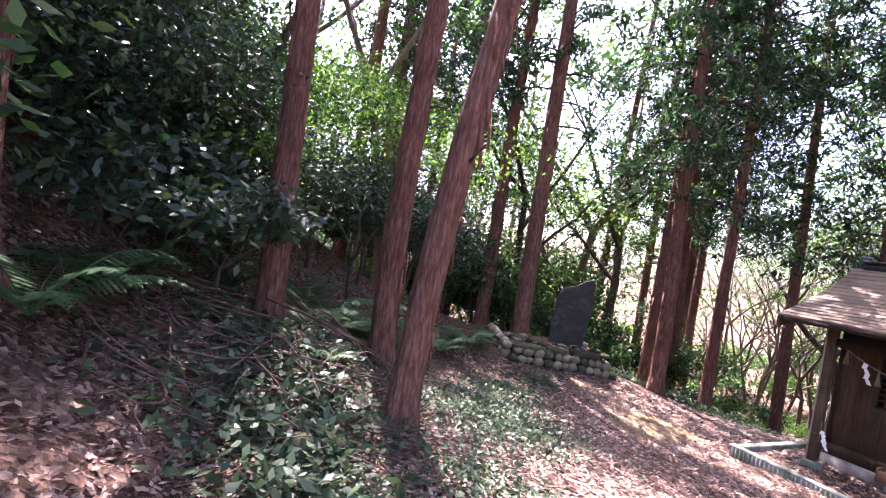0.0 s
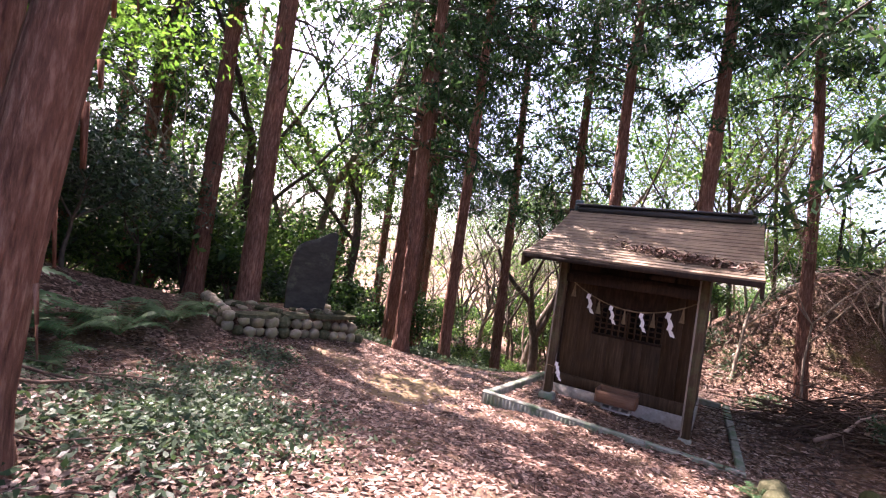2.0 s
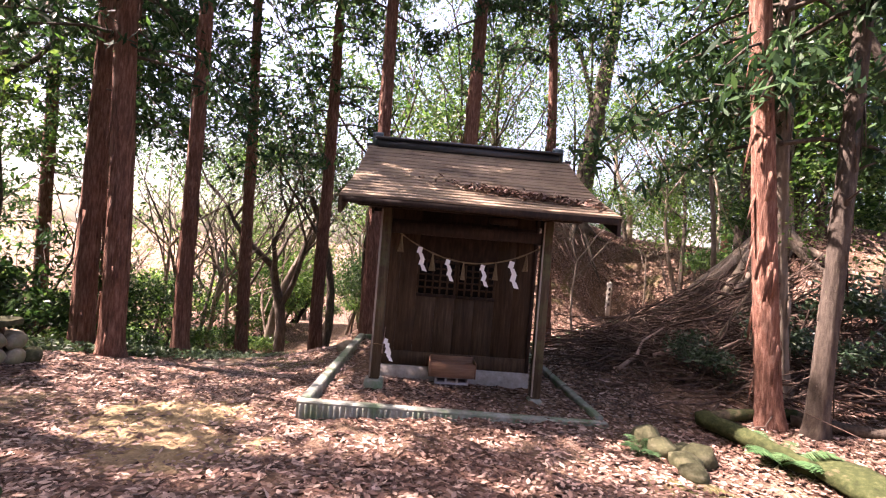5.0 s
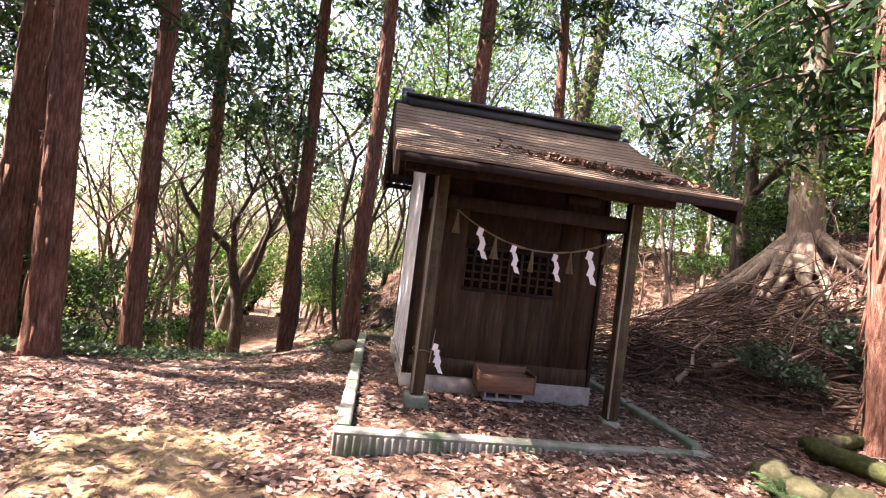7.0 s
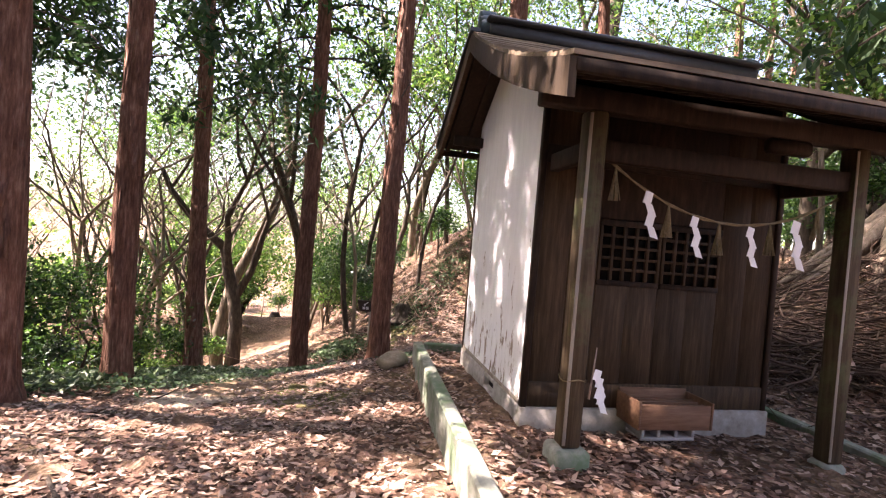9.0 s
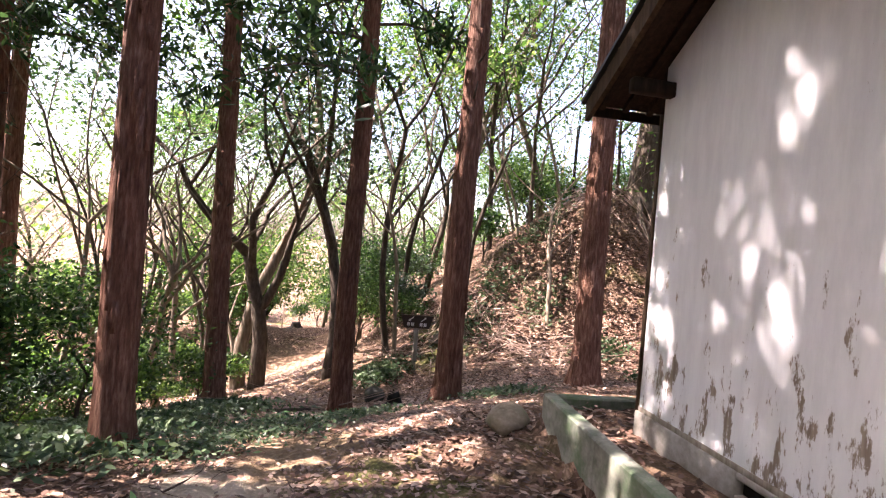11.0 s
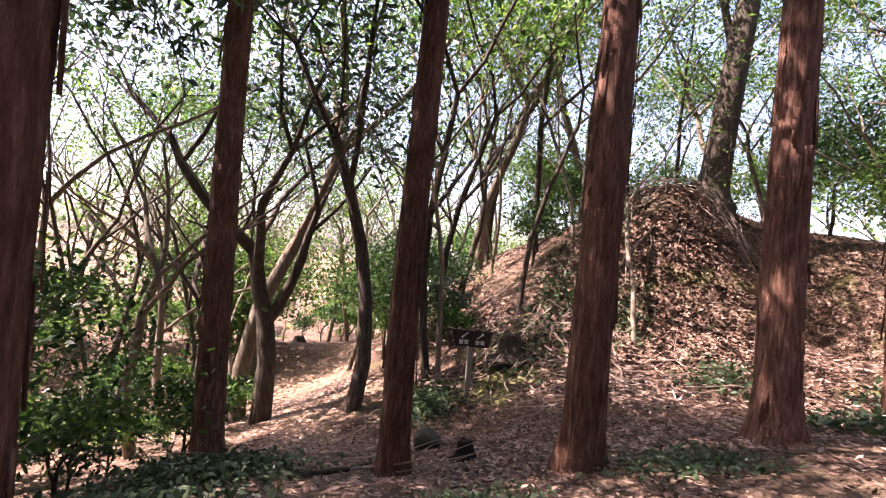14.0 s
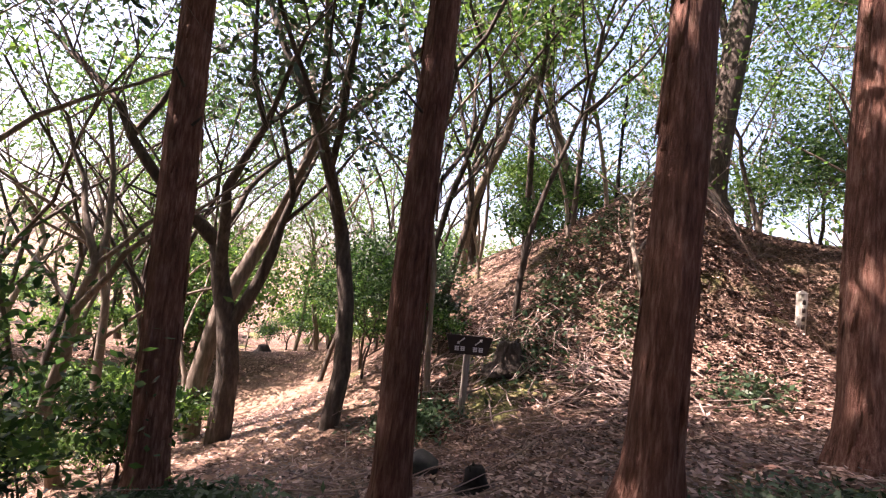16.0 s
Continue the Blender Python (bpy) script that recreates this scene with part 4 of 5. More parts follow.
def cedar_trunk(r, h, lean, seed, bark):
    """A straight stem with a flared foot, fluted bark and dead stubs."""
    global rng
    rng = np.random.default_rng(seed)
    zs = np.concatenate([[-0.25, -0.05, 0.04, 0.12, 0.22, 0.35, 0.5, 0.7, 0.95], np.linspace(1.3, h, 26)])
    seg = 28 if seed < 360 else 12
    th = np.linspace(0, 2 * np.pi, seg, endpoint=False)
    lob = 0.5 + 0.5 * np.cos(th * rng.integers(4, 6) + rng.uniform(0, 6))
    rad = r * (1 - 0.52 * np.maximum(zs, 0) / h)
    flare = 0.62 * np.exp(-np.maximum(zs, 0) / 0.17)
    v = []
    bow = rng.normal(size=2) * 0.02
    for i, z in enumerate(zs):
        ph = z * 0.35
        R = rad[i] * (1 + flare[i] * (0.35 + 0.65 * lob) + 0.035 * np.cos(9 * th + ph * 3) + 0.03 * np.cos(14 * th - ph * 2 + 1) + 0.014 * rng.normal(size=seg))
        cx, cy = lean[0] * z + bow[0] * math.sin(z), lean[1] * z + bow[1] * math.sin(z * 0.8)
        v.append(np.stack([cx + R * np.cos(th), cy + R * np.sin(th), np.full(seg, z)], -1))
    n = len(zs)
    f = [(i * seg + j, i * seg + (j + 1) % seg, (i + 1) * seg + (j + 1) % seg, (i + 1) * seg + j) for i in range(n - 1) for j in range(seg)]
    sh = Shape().add(np.concatenate(v), f)
    stubs = []
    for _ in range(int(rng.integers(5, 10))):
        z, a = rng.uniform(2.2, 7.5), rng.uniform(0, 6.283)
        d = np.array((math.cos(a), math.sin(a), rng.uniform(0, 0.5)))
        p0 = np.array((lean[0] * z, lean[1] * z, z)) + d * r * 0.6
        stubs.append(tube(Shape(), [p0, p0 + d * (r * 0.5 + rng.uniform(0.03, 0.35))], [0.016, 0.008], 5).mesh("dead_stub", BARK_DARK))
    # loose strips of bark
    for _ in range(70 if seed < 360 else 0):
        z, a = rng.uniform(0.4, 6.5), rng.uniform(0, 6.283)
        rr = r * (1 - 0.52 * z / h) * 1.03
        w, ln = rng.uniform(0.010, 0.03), rng.uniform(0.12, 0.5)
        c = np.array((lean[0] * z, lean[1] * z, z))
        o, s_ = np.array((math.cos(a), math.sin(a), 0)), np.array((-math.sin(a), math.cos(a), 0))
        lift = rng.uniform(0.008, 0.03)
        V = [c + o * (rr + 0.002) - s_ * w, c + o * (rr + 0.002) + s_ * w, c + o * (rr + lift) + s_ * w * 0.6 + np.array((lean[0] * ln, lean[1] * ln, -ln)), c + o * (rr + lift) - s_ * w * 0.6 + np.array((lean[0] * ln, lean[1] * ln, -ln))]
        V += [p - o * 0.006 for p in V]
        sh.add(V, [(0, 1, 2, 3), (7, 6, 5, 4), (0, 4, 5, 1), (1, 5, 6, 2), (2, 6, 7, 3), (3, 7, 4, 0)])
    return sh.mesh("trunk", bark), stubs


# the last crown is dense and high, added mostly out of view for shade
CEDAR_CROWNS = [cedar_crown(100 + i, lo, hi, reach, c) for i, (lo, hi, reach, c) in enumerate([(6.0, 15.0, 2.5, 46), (4.9, 14.0, 2.3, 42), (7.0, 16.0, 2.6, 46), (2.9, 9.0, 2.2, 44), (4.3, 13.0, 2.7, 70), (7.5, 16.0, 3.3, 100)])]


def cedar(x, y, r, lean=(0.0, 0.0), h=16.0, crown=0, bark=None, label="tall straight cedar with reddish-brown fibrous bark", seed=0, green=True):
    t = thing("cedar_tree", label, "tree", (x, y, gz(x, y)))
    trunk, stubs = cedar_trunk(r, h, lean, 300 + seed, bark or BARK_RED)
    tk = part("trunk", trunk, None, t)
    for m in stubs[:5]:
        part("dead_stub", m, None, tk)
    if green:
        boughs, leaf = CEDAR_CROWNS[crown if crown > 2 and seed < 60 else crown % 3]
        for nm, m in (("boughwork", boughs), ("crown", leaf)):
            o = part(nm, m, None, t)
            o.matrix_local = Matrix(((1, 0, lean[0], 0), (0, 1, lean[1], 0), (0, 0, 1, 0), (0, 0, 0, 1))) @ pose(0, 0, 0, 0, 0, seed * 77)
    return t


NEAR = [  # x, y, radius, lean, crown
    (-2.62, 4.75, 0.155, (-0.040, 0.01), 2), (-1.28, 4.9, 0.150, (-0.015, 0.01), 0), (-0.92, 3.62, 0.140, (0.082, 0.01), 2),
    (-3.7, 2.2, 0.17, (-0.06, 0.0), 0), (1.40, 10.4, 0.20, (-0.010, 0.01), 1), (0.55, 11.4, 0.17, (0.0, -0.016), 0),
    (-0.75, 15.6, 0.19, (0.02, -0.02), 1), (-0.1, 16.2, 0.15, (-0.03, 0.0), 2), (-3.6, 13.0, 0.2, (0.02, 0.01), 0), (-2.6, 15.5, 0.19, (-0.04, 0.01), 2),
    (4.62, 10.05, 0.165, (-0.029, -0.003), 4), (4.95, 11.35, 0.17, (-0.006, -0.013), 1), (6.5, 13.2, 0.20, (-0.033, 0.0), 1),
    (6.02, 10.42, 0.135, (-0.01, -0.005), 5), (9.35, 12.45, 0.155, (-0.012, 0.03), 0), (9.74, 10.46, 0.158, (0.0, 0.004), 1),
    (9.14, 8.63, 0.162, (-0.004, -0.006), 5), (10.15, 6.94, 0.185, (0.02, 0.007), 5), (11.75, 5.22, 0.130, (-0.02, 0.05), 2),
]
for i, (x, y, r, lean, c) in enumerate(NEAR):
    cedar(x, y, r, lean, 16.0, c, seed=i)

# two tall cedars added off to the side to shade the trail ground
cedar(8.0, 15.8, 0.16, (0.01, 0.0), 18.0, 5, seed=44)
cedar(9.3, 17.4, 0.17, (0.0, 0.01), 18.0, 5, seed=45)
# trunks beside the brushwood, the pale tree with bared roots, the trees on the mound
cedar(6.03, 1.80, 0.118, (-0.03, 0.09), 13.0, 3, None, "rough reddish trunk with peeling bark beside the mossy log", 40)
cedar(5.90, 1.46, 0.090, (0.012, -0.035), 11.0, 2, BARK_DARK, "slender dark trunk leaning beside the mossy log", 41, False)
cedar(6.60, 1.60, 0.085, (-0.03, 0.06), 12.0, 3, BARK_PALE, "pale scaly trunk behind the mossy log", 42)
cedar(20.3, 7.75, 0.06, (-0.02, 0.0), 2.6, 0, CHAR, "dead snapped sapling on the mound", 43, False)


def rooted(x, y, r, lean, bark, crown_mesh, label, roots, seed, h=9.0):
    """A big tree whose roots run down the bank."""
    t = thing("old_tree", label, "tree", (x, y, gz(x, y)))
    trunk, _ = cedar_trunk(r, h, lean, seed, bark)
    part("trunk", trunk, None, t)
    g = gz(x, y)
    for a0, ln in roots:
        a, p, pts = a0, np.array((x, y)), []
        for k in range(9):
            pts.append((p[0] - x, p[1] - y, gz(*p) - g + (0.42 * (1 - k / 8) ** 2 + 0.03 + 0.04 * rng.random())))
            a += rng.normal() * 0.22
            p = p + np.array((math.cos(a), math.sin(a))) * ln / 8
        sh = Shape()
        tube(sh, pts, np.linspace(r * 0.42, 0.02, 9), 8, 0.06)
        part("root", sh, bark, t)
    if crown_mesh:
        part("limb_frame", crown_mesh[0], None, t, at=(lean[0] * 3, lean[1] * 3, 2.8))
        part("crown", crown_mesh[1], None, t, at=(lean[0] * 3, lean[1] * 3, 2.8))
    return t


BROAD = [broad_tree_meshes(500 + i, hgt, r, lf, per, m, bk, 3, 0.45) for i, (hgt, r, lf, per, m, bk) in enumerate([
    (4.6, 0.13, 0.165, 38, LEAF_BROAD, BARK_DARK), (3.6, 0.10, 0.15, 36, LEAF_LIGHT, BARK_PALE), (5.0, 0.14, 0.175, 38, LEAF_BROAD, BARK_PALE), (3.0, 0.085, 0.15, 34, LEAF_LIGHT, BARK_DARK)])]
BARE = [tuple(s.mesh(nm, m) for s, nm in zip(branching(540 + i, h, r, 3, 0.5, 4, 0.16, split=True), ("trunk", "twigs"))) for i, (h, r, m) in enumerate([(3.0, 0.085, BARK_PALE), (2.4, 0.07, BARK_DARK), (3.4, 0.10, BARK_PALE)])]
THIN = [broad_tree_meshes(560 + i, hgt, r, 0.13, 16, LEAF_LIGHT if i != 1 else LEAF_BROAD, bk, 3, 0.35) for i, (hgt, r, bk) in enumerate([(3.6, 0.055, BARK_PALE), (4.2, 0.065, BARK_DARK), (2.8, 0.045, BARK_PALE)])]
BUSH = [broad_tree_meshes(580 + i, 0.55, 0.03, lf, per, m, BARK_DARK, 3, 0.16, 3) for i, (lf, per, m) in enumerate([(0.12, 16, LEAF_DARK), (0.11, 14, LEAF_BROAD), (0.10, 13, LEAF_LIGHT)])]

UNDER = [broad_tree_meshes(590 + i, h, 0.05, lf, 46, m, BARK_DARK, 3, 0.5) for i, (h, lf, m) in enumerate([(1.4, 0.14, LEAF_BROAD), (1.2, 0.125, LEAF_DARK), (1.6, 0.145, LEAF_BROAD), (1.3, 0.13, LEAF_LIGHT)])]

WIDE = [broad_tree_meshes(700 + i, h, r, lf, per, LEAF_DARK if i != 1 else LEAF_BROAD, BARK_DARK, 3, 0.55) for i, (h, r, lf, per) in enumerate([(2.6, 0.16, 0.13, 62), (3.1, 0.15, 0.13, 62), (2.2, 0.13, 0.12, 64)])]

rooted(10.25, 1.06, 0.27, (-0.02, 0.05), BARK_PALE, BROAD[2], "old pale-barked tree with bared roots gripping the bank", [(2.3, 2.8), (2.75, 2.4), (3.2, 2.1), (1.9, 2.6), (1.4, 2.1), (3.7, 1.8), (2.5, 1.9), (2.1, 2.2), (2.95, 1.7), (1.65, 1.8), (3.45, 1.5), (2.6, 1.3), (2.2, 1.2)], 610)
rooted(18.8, 5.8, 0.40, (0.02, -0.10), BARK_DARK, BROAD[0], "thick dark leaning tree crowning the earth mound", [(2.6, 1.6), (3.3, 1.8), (4.0, 1.5), (2.0, 1.4), (5.0, 1.2)], 611)


def tree(name, meshes, x, y, scale, turn, label, tilt=(0, 0)):
    t = thing(name, label, "tree" if "bush" not in name and "shrub" not in name else "shrub", (x, y, gz(x, y)))
    t.matrix_world = pose(x, y, gz(x, y) - 0.03, tilt[0], tilt[1], turn) @ Matrix.Diagonal((scale, scale, scale, 1))
    for nm, m in zip(("trunk", "crown"), meshes):
        part(nm, m, None, t)
    return t


def clear_of(x, y, gap):
    if min(math.hypot(x - a, y - b) for a, b, *_ in NEAR) < 0.5:
        return False
    for t, e, q, ro in PATH:
        if math.hypot(x - e[0], y - e[1]) < gap:
            return False
    a, b = np.array((7.0, 8.6)), np.array((24.0, 21.0))      # the trail goes on between the trees
    k = np.clip(np.dot(np.array((x, y)) - a, b - a) / np.dot(b - a, b - a), 0, 1)
    return np.linalg.norm(a + (b - a) * k - np.array((x, y))) > 1.5


rs = np.random.default_rng(21)


def scatter(count, x0, x1, y0, y1, gap, keep=None):
    out = []
    for _ in range(count * 12):
        if len(out) >= count:
            break
        x, y = rs.uniform(x0, x1), rs.uniform(y0, y1)
        if clear_of(x, y, gap) and not (keep and not keep(x, y)) and all(math.hypot(x - a, y - b) > 0.9 for a, b in out):
            out.append((x, y))
    return out


# evergreens and bare trees on the falling ground and round the mound
for k, (x, y) in enumerate(scatter(16, -8, 4.5, 13.5, 28, 7)):
    tree("broadleaf_tree", BROAD[k % 4], x, y, rs.uniform(0.8, 1.25), rs.uniform(0, 360), ("green evergreen broadleaf tree on the falling slope", "light green leafy tree lit from behind")[k % 2])
for k, (x, y) in enumerate(scatter(12, 15, 32, 8.5, 28, 8)):
    tree("broadleaf_tree", BROAD[(k + 1) % 4], x, y, rs.uniform(0.8, 1.25), rs.uniform(0, 360), "leafy evergreen tree in the light woods")
for k, (x, y) in enumerate(scatter(12, 12, 32, -9, 3.2, 6)):
    tree("broadleaf_tree", BROAD[k % 4], x, y, rs.uniform(0.85, 1.3), rs.uniform(0, 360), "leafy evergreen tree above the bank")
for k, (x, y) in enumerate(scatter(3, 20, 30, 4, 9, 6)):
    tree("broadleaf_tree", BROAD[(k + 2) % 4], x, y, rs.uniform(0.8, 1.1), rs.uniform(0, 360), "leafy tree behind the earth mound")
for k, (x, y) in enumerate(scatter(16, 5, 27, 12.0, 27, 5.2)):
    tree("bare_tree", BARE[k % 3], x, y, rs.uniform(0.8, 1.3), rs.uniform(0, 360), "leafless pale tree with fine tangled twigs")
for k, (x, y) in enumerate(scatter(32, 9, 26, 11, 26, 5.5)):
    tree("thin_tree", THIN[k % 3], x, y, rs.uniform(0.8, 1.3), rs.uniform(0, 360), "slender sapling with sparse light green leaves", (rs.uniform(-9, 9), rs.uniform(-9, 9)))
for k, (x, y) in enumerate(scatter(11, 13.5, 24, 6, 12, 5)):
    tree("thin_tree", THIN[k % 3], x, y, rs.uniform(0.9, 1.4), rs.uniform(0, 360), "slender sapling on the mound", (rs.uniform(-7, 7), rs.uniform(-7, 7)))
for k, (x, y) in enumerate(scatter(8, 10.5, 20, -3, 2.6, 5)):
    tree("thin_tree", THIN[k % 3], x, y, rs.uniform(0.9, 1.4), rs.uniform(0, 360), "slender tree on the bank", (rs.uniform(-7, 7), rs.uniform(-7, 7)))
tree("bare_tree", BARE[1], 13.2, 16.4, 1.35, 40, "dark forked leafless tree beside the trail")
tree("bare_tree", BARE[0], 13.3, 17.4, 1.25, 140, "pale leafless tree beside the trail", (6, -6))
tree("thin_tree", THIN[1], 17.4, 14.95, 1.1, 200, "crooked thin sapling at the edge of the trail", (-8, -10))
tree("broadleaf_tree", BROAD[3], 17.9, 12.1, 1.3, 10, "pale trunk with dense green crown behind the signpost", (-4, -5))
tree("thin_tree", THIN[1], 18.06, 10.07, 1.4, 80, "slender dark tree at the foot of the mound", (-3, -2))
tree("thin_tree", THIN[1], 15.6, 11.9, 1.25, 150, "dark slender tree beside the signpost")

# the two at x 4.6 and 3.6 are added to shade the white wall
for k, (x, y, s) in enumerate([(12.6, 12.4, 1.15), (13.2, 15.2, 1.25), (20.5, 11.8, 1.1), (21.5, 9.0, 1.1), (4.6, 14.6, 1.35), (3.6, 16.8, 1.4), (2.2, 14.4, 1.2)]):
    tree("broadleaf_tree", BROAD[(0, 2)[k % 2]], x, y, s, 83 * k, "tall evergreen with a dark leafy crown over the trail")

# wide dark evergreens that shade the trail, the bank and the brushwood
for k, (x, y, s) in enumerate([(12.6, 14.2, 1.3)]):
    tree("evergreen_oak", WIDE[k % 2], x, y, s, 67 * k + 20, "dark spreading evergreen oak over the woodland trail")
for k, (x, y, s) in enumerate([(-3.9, 6.6, 0.9), (-5.6, 6.0, 1.3)]):
    tree("evergreen_oak", WIDE[1], x, y, s, 71 * k, "dark spreading evergreen oak on the shaded bank")
for k, (x, y, s) in enumerate([(13.4, 1.2, 1.2), (9.2, -0.9, 1.3), (7.9, 0.2, 1.05)]):
    tree("evergreen_oak", WIDE[(1, 0)[k % 2]], x, y, s, 53 * k, "dark spreading evergreen oak above the brushwood bank")

# tall cedars further off
for k, (x, y) in enumerate(scatter(10, -8, 14, 16, 32, 6)):
    cedar(x, y, rs.uniform(0.13, 0.2), (rs.normal() * 0.015, rs.normal() * 0.015), 17, k, seed=60 + k)
for k, (x, y) in enumerate(scatter(5, 13, 30, -6, 2.5, 6)):
    cedar(x, y, rs.uniform(0.13, 0.2), (rs.normal() * 0.015, rs.normal() * 0.015), 17, k, seed=80 + k)
for k, (x, y) in enumerate([(-2.5, -3.0), (3.5, -3.5), (7.5, -2.0), (-5, -1), (10, -4), (0.5, -6)]):
    cedar(x, y, 0.16, (0, 0), 16, k, seed=90 + k)

# leafy understorey that closes the views between the trunks
for k, (x, y) in enumerate(scatter(17, -5, 4.2, 12.2, 19, 5.2)):
    tree("understorey_tree", UNDER[(0, 2, 1, 3, 0)[k % 5]], x, y, rs.uniform(0.85, 1.45), rs.uniform(0, 360), "dense leafy evergreen understorey tree below the clearing")
for k, (x, y) in enumerate(scatter(16, 16.5, 31, 9.5, 24, 6)):
    tree("understorey_tree", UNDER[(3, 0, 3, 2)[k % 4]], x, y, rs.uniform(0.9, 1.5), rs.uniform(0, 360), "light green leafy understorey tree in the woods")
for k, (x, y) in enumerate(scatter(12, 11, 26, -6, 2.2, 6)):
    tree("understorey_tree", UNDER[(1, 0, 3)[k % 3]], x, y, rs.uniform(0.9, 1.5), rs.uniform(0, 360), "leafy understorey tree above the bank")
for k, (x, y) in enumerate(scatter(7, 20, 27, 3.5, 9, 6)):
    tree("understorey_tree", UNDER[(0, 3)[k % 2]], x, y, rs.uniform(0.7, 1.2), rs.uniform(0, 360), "leafy understorey tree behind the mound")
for k, (x, y) in enumerate(scatter(20, -9, -4.2, 0.5, 13, 5.2)):
    tree("understorey_tree", UNDER[(1, 1, 0)[k % 3]], x, y, rs.uniform(0.8, 1.2), rs.uniform(0, 360), "dark dense evergreen on the shaded bank")
for k, (x, y, s) in enumerate([(-3.2, 8.2, 0.8), (-2.4, 9.2, 0.8), (-3.6, 6.9, 0.75), (-1.4, 10.2, 0.8), (-2.8, 10.6, 0.9), (-4.3, 5.2, 0.8), (-4.1, 3.9, 0.75), (-0.5, 11.6, 0.8), (-4.6, 2.2, 0.8)]):
    tree("understorey_tree", UNDER[1], x, y, s, 61 * k, "dark dense evergreen on the shaded bank")
for k, (x, y, s) in enumerate([(14.6, 12.7, 0.6), (15.9, 13.3, 0.75), (16.9, 12.6, 0.7), (17.6, 13.6, 0.9)]):
    tree("understorey_tree", UNDER[(0, 2, 1)[k % 3]], x, y, s, 57 * k, "shady green understorey tree beside the trail")
tree("bush", BUSH[1], 14.3, 11.2, 0.8, 25, "leafy green bush behind the signpost")
tree("bush", BUSH[0], 15.1, 11.6, 0.9, 115, "dark green bush behind the signpost")
tree("understorey_tree", UNDER[0], 7.7, 13.1, 0.62, 20, "layered green laurel beside the path")
tree("understorey_tree", UNDER[2], 6.4, 13.6, 0.6, 130, "layered green laurel beside the path")
for k, (x, y) in enumerate([(7.6, 2.2), (9.0, 4.2), (12.6, 2.6), (13.5, 3.2)]):
    tree("thin_tree", THIN[(2, 0)[k % 2]], x, y, 0.45, 70 * k, "young sapling with a few green leaves on the slope")

for k, (x, y, s) in enumerate([(6.75, 2.35, 0.5), (7.1, 1.5, 0.6), (7.7, 0.8, 0.7), (6.7, 0.8, 0.55)]):
    tree("bush", BUSH[0], x, y, s, 65 * k, "low dark evergreen bush among the brushwood")

# the dark bank of evergreens
for k, (x, y) in enumerate(scatter(58, -6.5, -3.0, -1.5, 12.0, 2.6, lambda x, y: math.hypot(x + 3.3, y - 2.3) > 1.0 and math.hypot(x + 2.1, y - 6.4) > 1.3)):
    tree("evergreen_shrub", BUSH[0 if k % 3 else 1], x, y, rs.uniform(0.9, 1.5), rs.uniform(0, 360), "dark glossy evergreen shrub on the shaded bank")
for k, (x, y) in enumerate(scatter(10, -10, -5, -2, 13, 5.0)):
    tree("broadleaf_tree", BROAD[(0, 2)[k % 2]], x, y, rs.uniform(0.8, 1.15), rs.uniform(0, 360), "dark broadleaf tree on the bank")
MAPLE = broad_tree_meshes(720, 2.5, 0.05, 0.085, 95, LEAF_MAPLE, BARK_DARK, 3, 0.42)
tree("maple_sapling", MAPLE, -2.2, 7.5, 0.82, 30, "young maple with layered bright light green leaves")
# undergrowth on the slope
for k, (x, y) in enumerate(scatter(34, -3, 5, 11.6, 20, 2.8)):
    tree("bush", BUSH[(1, 2, 1, 0)[k % 4]], x, y, rs.uniform(0.9, 1.9), rs.uniform(0, 360), "green evergreen bush below the edge of the clearing")
for k, (x, y) in enumerate(scatter(30, 12.5, 26, 9, 24, 2.6, lambda x, y: math.hypot(x - 13, y - 9.5) > 3.6)):
    tree("bush", BUSH[(2, 1)[k % 2]], x, y, rs.uniform(0.7, 1.5), rs.uniform(0, 360), "green bush in the light woods")
for k, (x, y) in enumerate(scatter(26, 5, 14, 13, 24, 4)):
    tree("bush", BUSH[(2, 2, 1)[k % 3]], x, y, rs.uniform(0.5, 1.0), rs.uniform(0, 360), "low light green bush on the sunny slope")
for k, (x, y) in enumerate([(8.6, 13.4), (9.6, 13.0), (5.0, 12.9), (4.0, 12.6), (3.0, 12.2), (6.2, 13.2), (7.3, 13.6)]):
    tree("bush", BUSH[k % 2], x, y, 0.7 + 0.15 * (k % 3), 50 * k, "dark glossy laurel bush beside the path")
for k, (x, y) in enumerate(scatter(10, 9.5, 16, -2, 2.0, 3)):
    tree("bush", BUSH[1], x, y, rs.uniform(0.8, 1.4), rs.uniform(0, 360), "evergreen bush on the bank")

for k, (x, y) in enumerate(scatter(20, 2, 10, 15.5, 25, 6)):
    tree("bush", BUSH[(2, 1)[k % 2]], x, y, rs.uniform(1.1, 1.8), rs.uniform(0, 360), "green bush on the lower slope")
for k, (x, y) in enumerate(scatter(34, 7, 31, 18, 31, 6)):
    tree("bush", BUSH[(2, 1, 2)[k % 3]], x, y, rs.uniform(1.0, 2.0), rs.uniform(0, 360), "light green bush in the far woods")

# far woods all round
rng = np.random.default_rng(33)
sh = Shape()
c = []
for _ in range(1500):
    a, d = rng.uniform(0, 6.283), rng.uniform(29, 70)
    x, y = 8 + d * math.cos(a), 8 + d * math.sin(a)
    top = rng.uniform(0.2, 7.5) * (0.75 if math.sin(a) > 0.2 else 1.3)
    c.append(np.array((x, y, gz(x, y) + top)) + rng.normal(size=(26, 3)) * np.array((1.3, 1.3, 0.9)))
c = np.array(c)
